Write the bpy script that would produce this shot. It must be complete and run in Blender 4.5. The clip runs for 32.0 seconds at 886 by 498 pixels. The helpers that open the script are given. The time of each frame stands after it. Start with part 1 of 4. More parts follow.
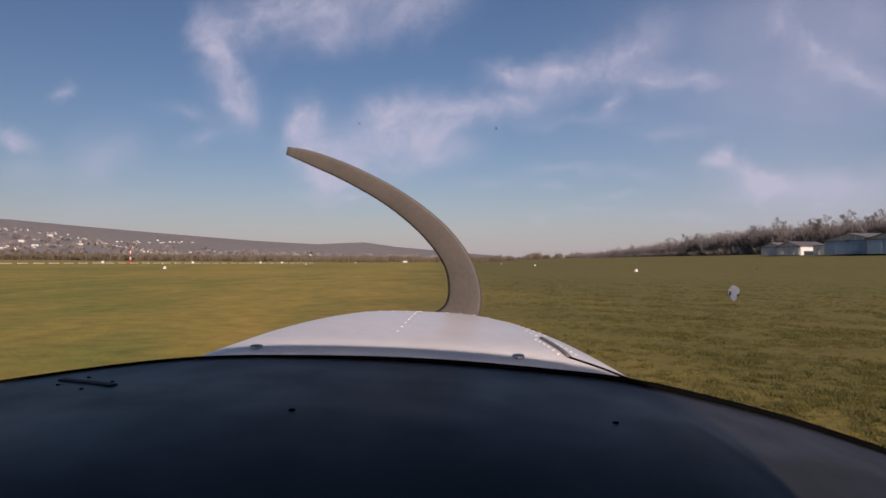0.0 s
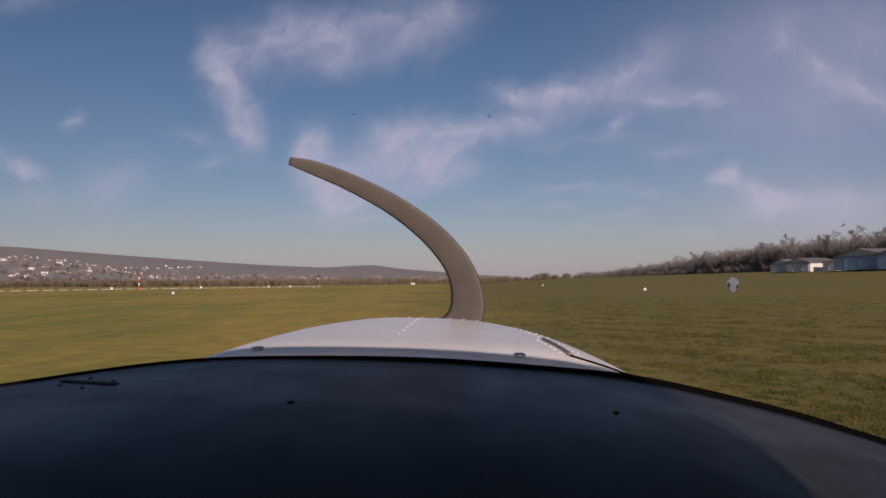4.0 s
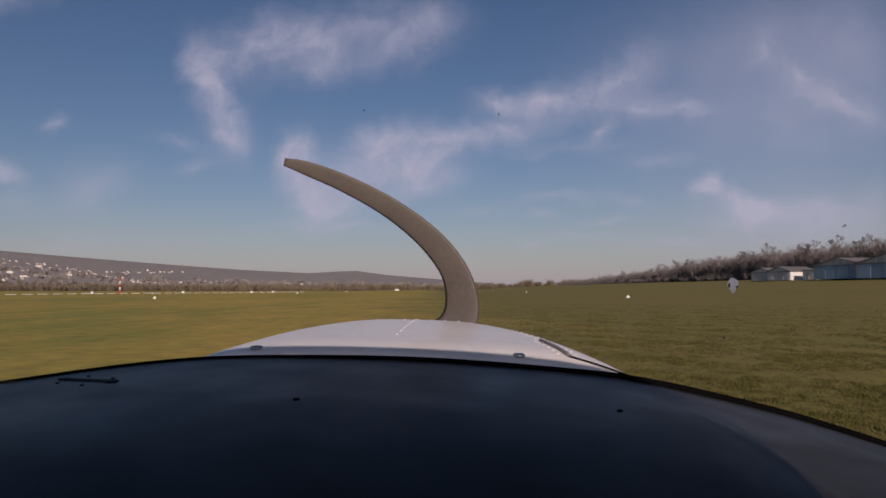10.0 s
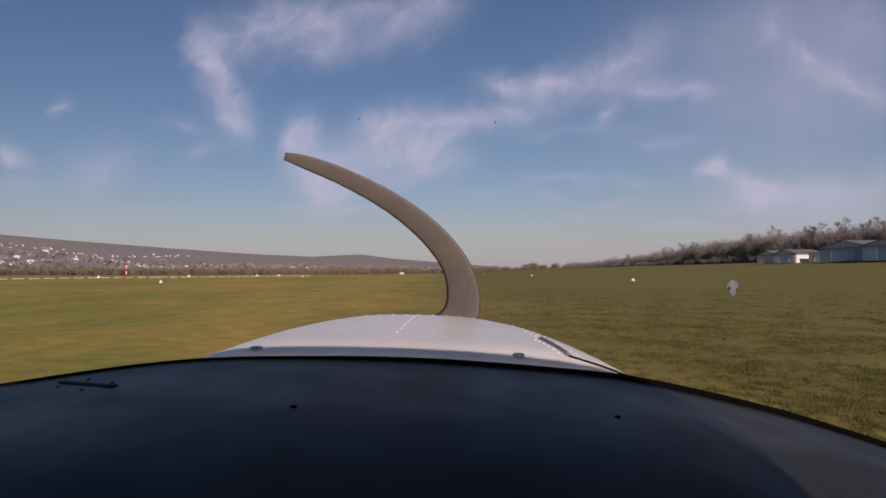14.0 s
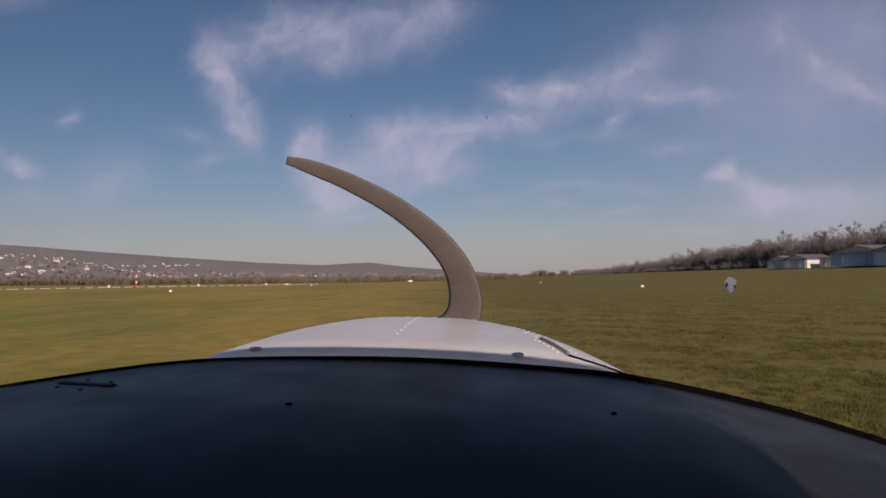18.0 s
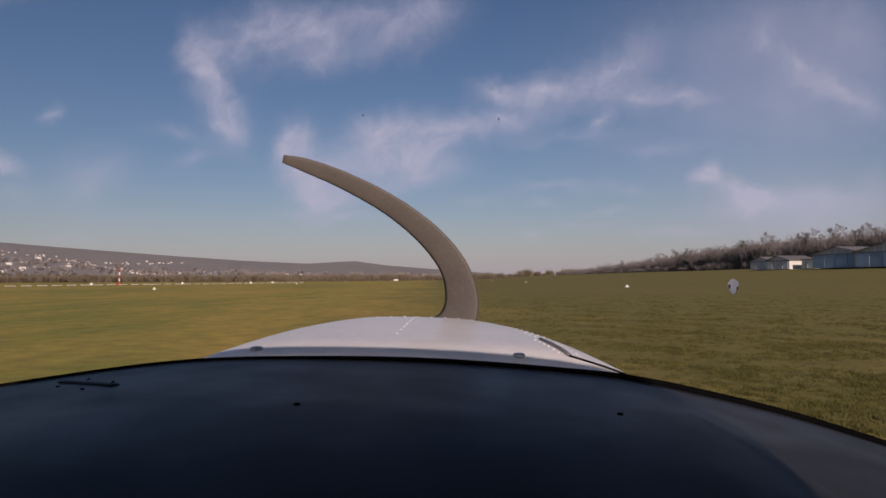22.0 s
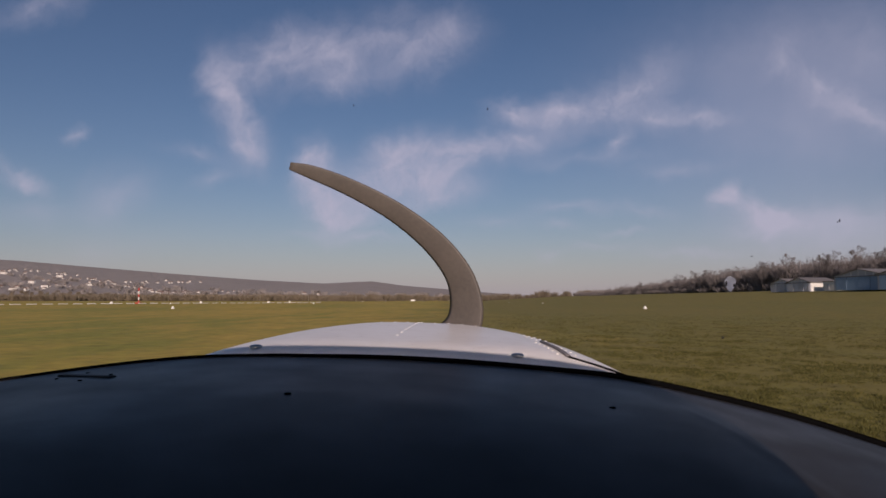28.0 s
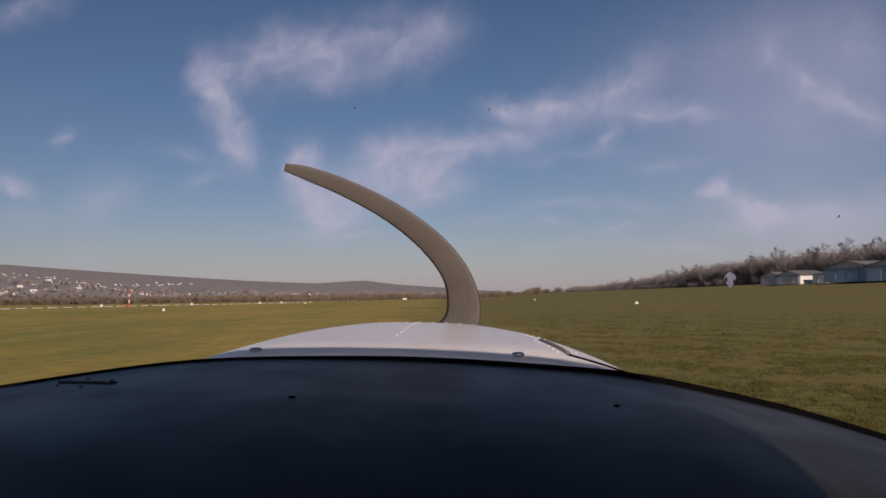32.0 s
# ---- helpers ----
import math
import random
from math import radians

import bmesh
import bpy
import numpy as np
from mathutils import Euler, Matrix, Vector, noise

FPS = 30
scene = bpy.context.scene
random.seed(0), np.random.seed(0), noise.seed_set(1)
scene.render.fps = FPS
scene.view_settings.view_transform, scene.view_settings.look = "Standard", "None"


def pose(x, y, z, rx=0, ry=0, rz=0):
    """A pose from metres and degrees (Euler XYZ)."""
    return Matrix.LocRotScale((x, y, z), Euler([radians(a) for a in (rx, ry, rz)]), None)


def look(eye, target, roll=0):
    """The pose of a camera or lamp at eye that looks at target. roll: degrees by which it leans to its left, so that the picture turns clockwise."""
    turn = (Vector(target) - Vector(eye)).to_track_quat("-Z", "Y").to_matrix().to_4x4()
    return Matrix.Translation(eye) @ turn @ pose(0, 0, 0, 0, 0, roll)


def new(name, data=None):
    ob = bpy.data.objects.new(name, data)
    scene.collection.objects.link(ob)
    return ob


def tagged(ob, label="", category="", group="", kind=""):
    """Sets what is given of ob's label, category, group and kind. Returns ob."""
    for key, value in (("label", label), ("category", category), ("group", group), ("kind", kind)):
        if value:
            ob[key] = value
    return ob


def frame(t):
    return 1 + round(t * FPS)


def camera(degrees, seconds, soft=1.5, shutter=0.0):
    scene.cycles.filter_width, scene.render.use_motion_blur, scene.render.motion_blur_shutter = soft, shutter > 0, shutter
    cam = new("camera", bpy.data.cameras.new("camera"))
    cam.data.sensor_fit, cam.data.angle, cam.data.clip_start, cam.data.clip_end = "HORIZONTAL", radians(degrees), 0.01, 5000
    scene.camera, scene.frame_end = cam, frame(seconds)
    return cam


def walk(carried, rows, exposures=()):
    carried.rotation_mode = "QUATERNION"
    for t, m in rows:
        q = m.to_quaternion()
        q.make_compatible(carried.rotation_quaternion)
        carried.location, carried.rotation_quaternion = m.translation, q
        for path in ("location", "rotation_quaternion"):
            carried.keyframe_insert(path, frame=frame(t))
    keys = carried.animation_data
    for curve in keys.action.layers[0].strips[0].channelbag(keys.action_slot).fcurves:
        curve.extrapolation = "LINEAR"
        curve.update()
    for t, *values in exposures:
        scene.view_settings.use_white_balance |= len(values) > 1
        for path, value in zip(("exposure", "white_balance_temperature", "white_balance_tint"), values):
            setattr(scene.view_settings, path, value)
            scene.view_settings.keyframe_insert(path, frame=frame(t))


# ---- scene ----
# The nose of a light aircraft standing on a grass airfield, seen from its cabin: glareshield,
# cowling and propeller in front; field, markers, hangars, woods, hills and a village beyond.
from mathutils.bvhtree import BVHTree

EXPOSURES = [(0.0, -0.05, 6200, 28), (2.0, -0.11, 6200, 28), (5.0, -0.32, 6200, 28), (10.0, -0.35, 6200, 28), (12.5, -0.33, 6200, 28), (14.0, -0.15, 6200, 28), (17.0, -0.29, 6200, 28), (22.0, -0.27, 6200, 28), (25.0, -0.29, 6200, 28), (32.0, -0.29, 6200, 28)]
LENS = 63.2
cam = camera(LENS, 32.0, soft=1.6)
PATH = [
    (0.0, -0.0010, 0.0043, 2.0423, 90.942, -0.386, 0.036),
    (0.5, 0.0024, 0.0039, 2.0378, 91.158, -0.146, 0.155),
    (1.0, 0.0125, 0.0044, 2.0405, 91.026, 1.182, 0.430),
    (1.5, 0.0287, 0.0042, 2.0338, 91.345, 1.229, 1.149),
    (2.0, 0.0357, 0.0041, 2.0295, 91.549, 0.433, 1.554),
    (2.5, 0.0340, 0.0031, 2.0208, 91.973, 0.037, 1.525),
    (3.0, 0.0263, 0.0011, 2.0048, 92.750, -0.076, 1.192),
    (3.5, 0.0181, 0.0014, 2.0101, 92.497, 0.450, 0.776),
    (5.5, 0.0029, -0.0009, 1.9890, 93.522, 0.056, 0.140),
    (6.0, 0.0061, -0.0008, 1.9902, 93.460, 0.770, 0.220),
    (6.5, 0.0082, -0.0015, 1.9805, 93.929, 0.770, 0.320),
    (7.0, 0.0028, -0.0020, 1.9757, 94.163, 0.196, 0.125),
    (7.5, -0.0033, -0.0002, 1.9982, 93.079, 0.303, -0.153),
    (8.0, -0.0178, -0.0024, 1.9731, 94.296, -0.460, -0.739),
    (8.5, -0.0230, -0.0029, 1.9635, 94.763, -0.205, -0.988),
    (9.0, -0.0260, -0.0013, 1.9848, 93.732, -0.425, -1.093),
    (9.5, -0.0204, -0.0008, 1.9919, 93.389, -0.203, -0.865),
    (10.0, -0.0145, -0.0004, 1.9966, 93.159, 0.067, -0.628),
    (10.5, -0.0112, 0.0004, 2.0047, 92.766, 0.238, -0.495),
    (11.0, -0.0099, -0.0002, 1.9993, 93.029, 0.065, -0.424),
    (11.5, -0.0100, 0.0007, 2.0081, 92.599, 0.032, -0.423),
    (12.0, -0.0112, 0.0006, 2.0076, 92.624, 0.062, -0.478),
    (12.5, -0.0106, 0.0014, 2.0152, 92.256, 0.208, -0.467),
    (13.0, -0.0125, 0.0018, 2.0194, 92.058, -0.097, -0.516),
    (13.5, -0.0117, 0.0024, 2.0254, 91.764, -0.079, -0.483),
    (14.0, -0.0052, 0.0023, 2.0238, 91.838, 0.192, -0.227),
    (14.5, -0.0012, 0.0011, 2.0126, 92.382, -0.095, -0.022),
    (16.5, 0.0143, 0.0001, 1.9978, 93.094, 0.071, 0.646),
    (17.0, 0.0085, 0.0001, 1.9996, 93.009, -0.072, 0.401),
    (17.5, 0.0088, 0.0004, 2.0026, 92.861, 0.100, 0.398),
    (18.0, 0.0112, 0.0013, 2.0112, 92.444, 0.555, 0.459),
    (18.5, 0.0092, 0.0013, 2.0120, 92.404, 0.160, 0.413),
    (19.0, 0.0017, 0.0008, 2.0094, 92.537, -0.171, 0.114),
    (19.5, -0.0000, 0.0014, 2.0148, 92.272, 0.347, -0.015),
    (20.0, -0.0011, 0.0014, 2.0150, 92.264, 0.361, -0.064),
    (20.5, -0.0045, 0.0015, 2.0158, 92.226, 0.409, -0.218),
    (21.0, -0.0093, 0.0012, 2.0141, 92.312, 0.713, -0.462),
    (21.5, -0.0115, 0.0013, 2.0147, 92.282, 0.664, -0.556),
    (22.0, -0.0153, 0.0011, 2.0129, 92.371, 0.259, -0.681),
    (22.5, -0.0153, 0.0006, 2.0072, 92.646, 0.602, -0.714),
    (23.0, -0.0097, -0.0006, 1.9951, 93.227, 0.854, -0.486),
    (23.5, -0.0056, -0.0008, 1.9922, 93.366, 0.967, -0.313),
    (24.0, 0.0000, -0.0007, 1.9921, 93.373, 0.539, -0.026),
    (24.5, -0.0006, -0.0013, 1.9852, 93.708, 0.073, -0.014),
    (25.0, 0.0010, -0.0015, 1.9827, 93.827, 0.097, 0.052),
    (25.5, 0.0063, -0.0014, 1.9826, 93.827, 0.016, 0.291),
    (27.5, 0.0194, -0.0017, 1.9754, 94.175, -0.287, 0.889),
    (28.0, 0.0142, -0.0015, 1.9790, 94.002, -0.041, 0.645),
    (28.5, 0.0165, -0.0012, 1.9820, 93.858, 0.905, 0.674),
    (29.0, 0.0149, -0.0013, 1.9814, 93.884, 0.863, 0.608),
    (29.5, 0.0147, -0.0013, 1.9817, 93.872, 0.928, 0.593),
    (30.0, 0.0185, -0.0009, 1.9838, 93.770, 0.525, 0.792),
    (30.5, 0.0145, -0.0011, 1.9835, 93.783, 0.455, 0.620),
    (31.0, 0.0076, -0.0013, 1.9836, 93.781, 0.422, 0.316),
    (31.5, 0.0017, -0.0014, 1.9835, 93.788, 0.509, 0.051),
    (32.0, 0.0013, -0.0015, 1.9823, 93.843, 0.809, 0.011),
]
walk(cam, [(t, pose(*p)) for t, *p in PATH], EXPOSURES)

# ---- world and sun ----
SUN_AZ, SUN_EL = 174.5, 22.3
world = bpy.data.worlds.new("world")
scene.world = world
world.use_nodes = True
wt = world.node_tree
wt.nodes.clear()


def wnode(kind, **props):
    n = wt.nodes.new(kind)
    for k, v in props.items():
        if k == "operation":
            n.operation = v
        elif k == "blend_type":
            n.blend_type = v
    return n


def wmath(op, a, b=None, clamp=False):
    n = wnode("ShaderNodeMath", operation=op)
    n.use_clamp = clamp
    for i, v in enumerate((a, b)):
        if v is None:
            continue
        if isinstance(v, (int, float)):
            n.inputs[i].default_value = v
        else:
            wt.links.new(v, n.inputs[i])
    return n.outputs[0]


sky = wnode("ShaderNodeTexSky")
sky.sky_type = "NISHITA"
sky.sun_disc = False
sky.sun_elevation, sky.sun_rotation = radians(SUN_EL), radians(SUN_AZ)
sky.altitude, sky.air_density, sky.dust_density, sky.ozone_density = 100, 1.0, 0.5, 2.0
coord = wnode("ShaderNodeTexCoord")
sep = wnode("ShaderNodeSeparateXYZ")
wt.links.new(coord.outputs["Generated"], sep.inputs[0])
ahead = wmath("MAXIMUM", sep.outputs[1], 0.2)
flat = wnode("ShaderNodeCombineXYZ")
wt.links.new(wmath("DIVIDE", sep.outputs[0], ahead), flat.inputs[0])
wt.links.new(wmath("DIVIDE", sep.outputs[2], ahead), flat.inputs[1])


def wnoise(vec, scale, detail, rough=0.55, dist=0.0):
    n = wnode("ShaderNodeTexNoise")
    n.inputs["Scale"].default_value = scale
    n.inputs["Detail"].default_value = detail
    n.inputs["Roughness"].default_value = rough
    n.inputs["Distortion"].default_value = dist
    wt.links.new(vec, n.inputs["Vector"])
    return n


def wvec(op, a, b):
    n = wnode("ShaderNodeVectorMath", operation=op)
    for i, v in enumerate((a, b)):
        if isinstance(v, tuple):
            n.inputs[i].default_value = v
        else:
            wt.links.new(v, n.inputs[i])
    return n.outputs[0]


def warped(vec, scale, amount):
    n = wnoise(vec, scale, 3)
    return wvec("ADD", vec, wvec("MULTIPLY", wvec("SUBTRACT", n.outputs["Color"], (0.5, 0.5, 0.5)), (amount, amount, 0)))


plane = warped(warped(warped(flat.outputs[0], 6, 0.035), 20, 0.038), 60, 0.012)
cover = sheet = None


def blob(u, v, long, wide, turn, amount, veil=False):
    """One wisp of cirrus: a soft ellipse of cloud round the direction (u, 1, v)."""
    global cover, sheet
    m = wnode("ShaderNodeMapping")
    m.vector_type = "TEXTURE"
    m.inputs["Location"].default_value = (u, v, 0)
    m.inputs["Rotation"].default_value = (0, 0, radians(turn))
    m.inputs["Scale"].default_value = (long * 1.85, wide * 2.1, 1)
    wt.links.new(plane, m.inputs["Vector"])
    g = wnode("ShaderNodeTexGradient")
    g.gradient_type = "QUADRATIC_SPHERE"
    wt.links.new(m.outputs[0], g.inputs[0])
    part_cover = wmath("MULTIPLY", g.outputs["Fac"], amount)
    if veil:
        sheet = part_cover if sheet is None else wmath("ADD", sheet, part_cover)
    else:
        cover = part_cover if cover is None else wmath("ADD", cover, part_cover)


# the streak to the left, with its tails
blob(-0.314, 0.277, 0.059, 0.020, -65, 1.00)
blob(-0.285, 0.216, 0.033, 0.019, -60, 0.90)
blob(-0.333, 0.171, 0.035, 0.009, 20, 0.30)
blob(-0.357, 0.203, 0.047, 0.009, -12, 0.28)
blob(-0.302, 0.327, 0.047, 0.030, 40, 0.50)
blob(-0.335, 0.337, 0.024, 0.031, 0, 0.25)
# the sheet above it
blob(-0.240, 0.349, 0.071, 0.033, 15, 0.50)
blob(-0.161, 0.350, 0.078, 0.043, 10, 0.62)
blob(-0.074, 0.366, 0.086, 0.036, 15, 0.50)
blob(-0.169, 0.307, 0.047, 0.019, 10, 0.40)
blob(-0.003, 0.377, 0.047, 0.025, 25, 0.35)
blob(-0.217, 0.370, 0.039, 0.024, 20, 0.30)
blob(-0.066, 0.332, 0.078, 0.030, 15, 0.24)
blob(-0.007, 0.356, 0.055, 0.031, 20, 0.20)
# the middle group
blob(-0.198, 0.194, 0.024, 0.020, -60, 1.20)
blob(-0.183, 0.158, 0.035, 0.025, -60, 0.85)
blob(-0.156, 0.117, 0.033, 0.016, 0, 1.00)
blob(-0.127, 0.137, 0.043, 0.022, 0, 0.60)
blob(-0.066, 0.209, 0.047, 0.025, 5, 0.70)
blob(-0.035, 0.175, 0.055, 0.020, 15, 0.90)
blob(0.007, 0.191, 0.031, 0.014, 20, 0.80)
blob(-0.026, 0.145, 0.055, 0.016, 12, 0.50)
blob(0.039, 0.215, 0.055, 0.016, 3, 0.60)
blob(-0.065, 0.125, 0.071, 0.013, 5, 0.35)
blob(-0.168, 0.155, 0.055, 0.043, -50, 0.26)
blob(-0.136, 0.111, 0.047, 0.017, 0, 0.50)
blob(-0.097, 0.155, 0.055, 0.024, 0, 0.35)
blob(-0.026, 0.195, 0.086, 0.035, 10, 0.45)
blob(0.021, 0.155, 0.047, 0.017, 10, 0.35)
blob(-0.264, 0.305, 0.047, 0.031, 60, 0.25)
blob(-0.294, 0.225, 0.047, 0.031, -60, 0.25)
blob(-0.097, 0.177, 0.071, 0.033, 10, 0.38)
# the long band
blob(0.086, 0.263, 0.031, 0.016, 5, 0.80)
blob(0.100, 0.222, 0.071, 0.019, 3, 0.60)
blob(0.148, 0.263, 0.055, 0.021, 10, 0.75)
blob(0.212, 0.274, 0.063, 0.027, 18, 0.60)
blob(0.268, 0.300, 0.063, 0.027, 35, 0.50)
blob(0.231, 0.218, 0.027, 0.012, 40, 0.55)
blob(0.283, 0.256, 0.071, 0.016, 3, 0.50)
blob(0.355, 0.255, 0.055, 0.010, 0, 0.35)
blob(0.180, 0.194, 0.094, 0.010, 3, 0.25)
# streaks and the hook to the right
blob(0.463, 0.337, 0.031, 0.016, 45, 0.40)
blob(0.515, 0.294, 0.071, 0.017, -35, 0.35)
blob(0.586, 0.254, 0.071, 0.020, -25, 0.40)
blob(0.384, 0.148, 0.020, 0.011, 20, 1.00)
blob(0.411, 0.132, 0.035, 0.012, -10, 0.80)
blob(0.444, 0.113, 0.055, 0.016, -5, 0.60)
blob(0.408, 0.096, 0.047, 0.010, 0, 0.30)
blob(0.560, 0.111, 0.102, 0.022, 6, 0.45)
blob(0.384, 0.147, 0.019, 0.012, 20, 0.40)
blob(0.436, 0.115, 0.059, 0.017, -5, 0.35)
# thin veils
blob(0.482, 0.236, 0.259, 0.133, 0, 0.36, veil=True)
blob(0.420, 0.349, 0.157, 0.078, 20, 0.18, veil=True)
blob(0.596, 0.341, 0.133, 0.102, 0, 0.32, veil=True)
blob(0.535, 0.089, 0.188, 0.047, 3, 0.36, veil=True)
# faint scraps
blob(-0.528, 0.240, 0.019, 0.010, 20, 0.60)
blob(-0.477, 0.146, 0.051, 0.030, 25, 0.45)
blob(-0.597, 0.163, 0.031, 0.010, -20, 0.60)
blob(-0.582, 0.122, 0.055, 0.020, 0, 0.22)
blob(-0.199, 0.093, 0.035, 0.008, 0, 0.40)
blob(-0.120, 0.085, 0.055, 0.009, 0, 0.45)
blob(0.151, 0.104, 0.027, 0.006, -5, 0.40)
blob(0.242, 0.096, 0.031, 0.005, 5, 0.45)
blob(0.132, 0.061, 0.016, 0.010, 0, 0.35)
blob(0.160, 0.128, 0.071, 0.008, 4, 0.30)
blob(0.262, 0.124, 0.047, 0.007, -3, 0.30)
blob(0.205, 0.075, 0.055, 0.006, 2, 0.28)
blob(0.318, 0.180, 0.063, 0.009, 5, 0.28)
blob(0.065, 0.112, 0.047, 0.007, 3, 0.28)
blob(0.330, 0.066, 0.071, 0.007, 3, 0.30)
blob(-0.495, 0.071, 0.094, 0.022, 10, 0.16)
blob(-0.599, 0.417, 0.071, 0.019, 15, 0.45)
blob(-0.617, 0.183, 0.047, 0.011, -30, 0.40)

wisps = wnoise(plane, 12, 10, 0.65, 0.35)
wisp = wmath("ADD", wmath("MULTIPLY", wmath("SUBTRACT", wisps.outputs["Fac"], 0.36, True), 1.7), 0.36)
cover = wmath("MULTIPLY", wmath("MULTIPLY", cover, 1.25, True), wisp)
even = wmath("ADD", wmath("MULTIPLY", wisps.outputs["Fac"], 0.5), 0.75)
cover = wmath("MINIMUM", wmath("ADD", cover, wmath("MULTIPLY", sheet, even)), 0.8)
# haze low over the horizon
low = wmath("POWER", 2.718, wmath("MULTIPLY", wmath("ABSOLUTE", sep.outputs[2]), -19.0))
haze = wnode("ShaderNodeMix")
haze.data_type = "RGBA"
wt.links.new(wmath("MULTIPLY", low, 0.76), haze.inputs["Factor"])
deep = wnode("ShaderNodeHueSaturation")
deep.inputs["Hue"].default_value, deep.inputs["Saturation"].default_value, deep.inputs["Value"].default_value = 0.497, 1.09, 0.98
wt.links.new(sky.outputs[0], deep.inputs["Color"])
wt.links.new(deep.outputs[0], haze.inputs["A"])
haze.inputs["B"].default_value = (7.5, 6.95, 7.3, 1)
mix = wnode("ShaderNodeMix")
mix.data_type = "RGBA"
wt.links.new(cover, mix.inputs["Factor"])
wt.links.new(haze.outputs["Result"], mix.inputs["A"])
mix.inputs["B"].default_value = (9.35, 9.3, 10.2, 1)
background = wnode("ShaderNodeBackground")
background.inputs["Strength"].default_value = 0.0605
wt.links.new(mix.outputs["Result"], background.inputs["Color"])
wout = wnode("ShaderNodeOutputWorld")
wt.links.new(background.outputs[0], wout.inputs[0])

sun_data = bpy.data.lights.new("sun", "SUN")
sun_data.energy, sun_data.angle, sun_data.color = 4.9, radians(0.5), (1.0, 0.84, 0.64)
sun = new("sun", sun_data)
sun_way = Vector((math.sin(radians(SUN_AZ)) * math.cos(radians(SUN_EL)), math.cos(radians(SUN_AZ)) * math.cos(radians(SUN_EL)), math.sin(radians(SUN_EL))))
sun.matrix_world = look(sun_way * 50, (0, 0, 0))


# ---- materials ----
def material(name, colour, other=None, scale=5.0, rough=0.7, metal=0.0, bump=0.0, bump_scale=40.0, stretch=(1, 1, 1), contrast=0.5, spread=0.0, coords="Object"):
    """Two colours mixed by noise at two scales, with fine relief; spread: how far pieces differ from one another."""
    m = bpy.data.materials.new(name)
    m.use_nodes = True
    t = m.node_tree
    b = t.nodes["Principled BSDF"]
    b.inputs["Roughness"].default_value, b.inputs["Metallic"].default_value = rough, metal
    tc = t.nodes.new("ShaderNodeTexCoord")
    mp = t.nodes.new("ShaderNodeMapping")
    mp.inputs["Scale"].default_value = stretch
    t.links.new(tc.outputs[coords], mp.inputs[0])
    big, small = t.nodes.new("ShaderNodeTexNoise"), t.nodes.new("ShaderNodeTexNoise")
    big.inputs["Scale"].default_value, big.inputs["Detail"].default_value = scale, 5
    small.inputs["Scale"].default_value, small.inputs["Detail"].default_value = scale * 9, 4
    add = t.nodes.new("ShaderNodeMath")
    add.operation = "ADD"
    for i, n in enumerate((big, small)):
        t.links.new(mp.outputs[0], n.inputs["Vector"])
        t.links.new(n.outputs["Fac"], add.inputs[i])
    ramp = t.nodes.new("ShaderNodeMapRange")
    ramp.inputs["From Min"].default_value, ramp.inputs["From Max"].default_value = 1 - contrast * 0.6, 1 + contrast * 0.6
    t.links.new(add.outputs[0], ramp.inputs["Value"])
    mx = t.nodes.new("ShaderNodeMix")
    mx.data_type = "RGBA"
    mx.inputs["A"].default_value = (*colour, 1)
    mx.inputs["B"].default_value = (*(other or [c * 0.7 for c in colour]), 1)
    t.links.new(ramp.outputs[0], mx.inputs["Factor"])
    last = mx.outputs["Result"]
    if spread:
        info, hsv, mr = t.nodes.new("ShaderNodeObjectInfo"), t.nodes.new("ShaderNodeHueSaturation"), t.nodes.new("ShaderNodeMapRange")
        mr.inputs["To Min"].default_value, mr.inputs["To Max"].default_value = 1 - spread, 1 + spread
        t.links.new(info.outputs["Random"], mr.inputs["Value"])
        t.links.new(mr.outputs[0], hsv.inputs["Value"])
        t.links.new(last, hsv.inputs["Color"])
        last = hsv.outputs[0]
    t.links.new(last, b.inputs["Base Color"])
    if bump:
        fine, bp = t.nodes.new("ShaderNodeTexNoise"), t.nodes.new("ShaderNodeBump")
        fine.inputs["Scale"].default_value, fine.inputs["Detail"].default_value = bump_scale, 6
        bp.inputs["Strength"].default_value = bump
        bp.inputs["Distance"].default_value = 1 / bump_scale
        t.links.new(tc.outputs[coords], fine.inputs["Vector"])
        t.links.new(fine.outputs["Fac"], bp.inputs["Height"])
        t.links.new(bp.outputs[0], b.inputs["Normal"])
    return m


M_VINYL = material("black_vinyl", (0.0168, 0.0146, 0.0122), (0.0225, 0.0196, 0.0164), 9, 0.62, bump=0.25, bump_scale=900)
vt = M_VINYL.node_tree
vt.nodes["Principled BSDF"].inputs["Specular IOR Level"].default_value = 0.32
v_tc, v_dust, v_rng = [vt.nodes.new(k) for k in ("ShaderNodeTexCoord", "ShaderNodeTexNoise", "ShaderNodeMapRange")]
v_dust.inputs["Scale"].default_value, v_dust.inputs["Detail"].default_value = 7, 7
v_rng.inputs["From Min"].default_value, v_rng.inputs["From Max"].default_value = 0.3, 0.7
v_rng.inputs["To Min"].default_value, v_rng.inputs["To Max"].default_value = 0.38, 0.52
vt.links.new(v_tc.outputs["Object"], v_dust.inputs["Vector"])
vt.links.new(v_dust.outputs["Fac"], v_rng.inputs["Value"])
vt.links.new(v_rng.outputs[0], vt.nodes["Principled BSDF"].inputs["Roughness"])
M_RUBBER = material("rubber", (0.0025, 0.0025, 0.003), (0.004, 0.004, 0.004), 20, 0.9)
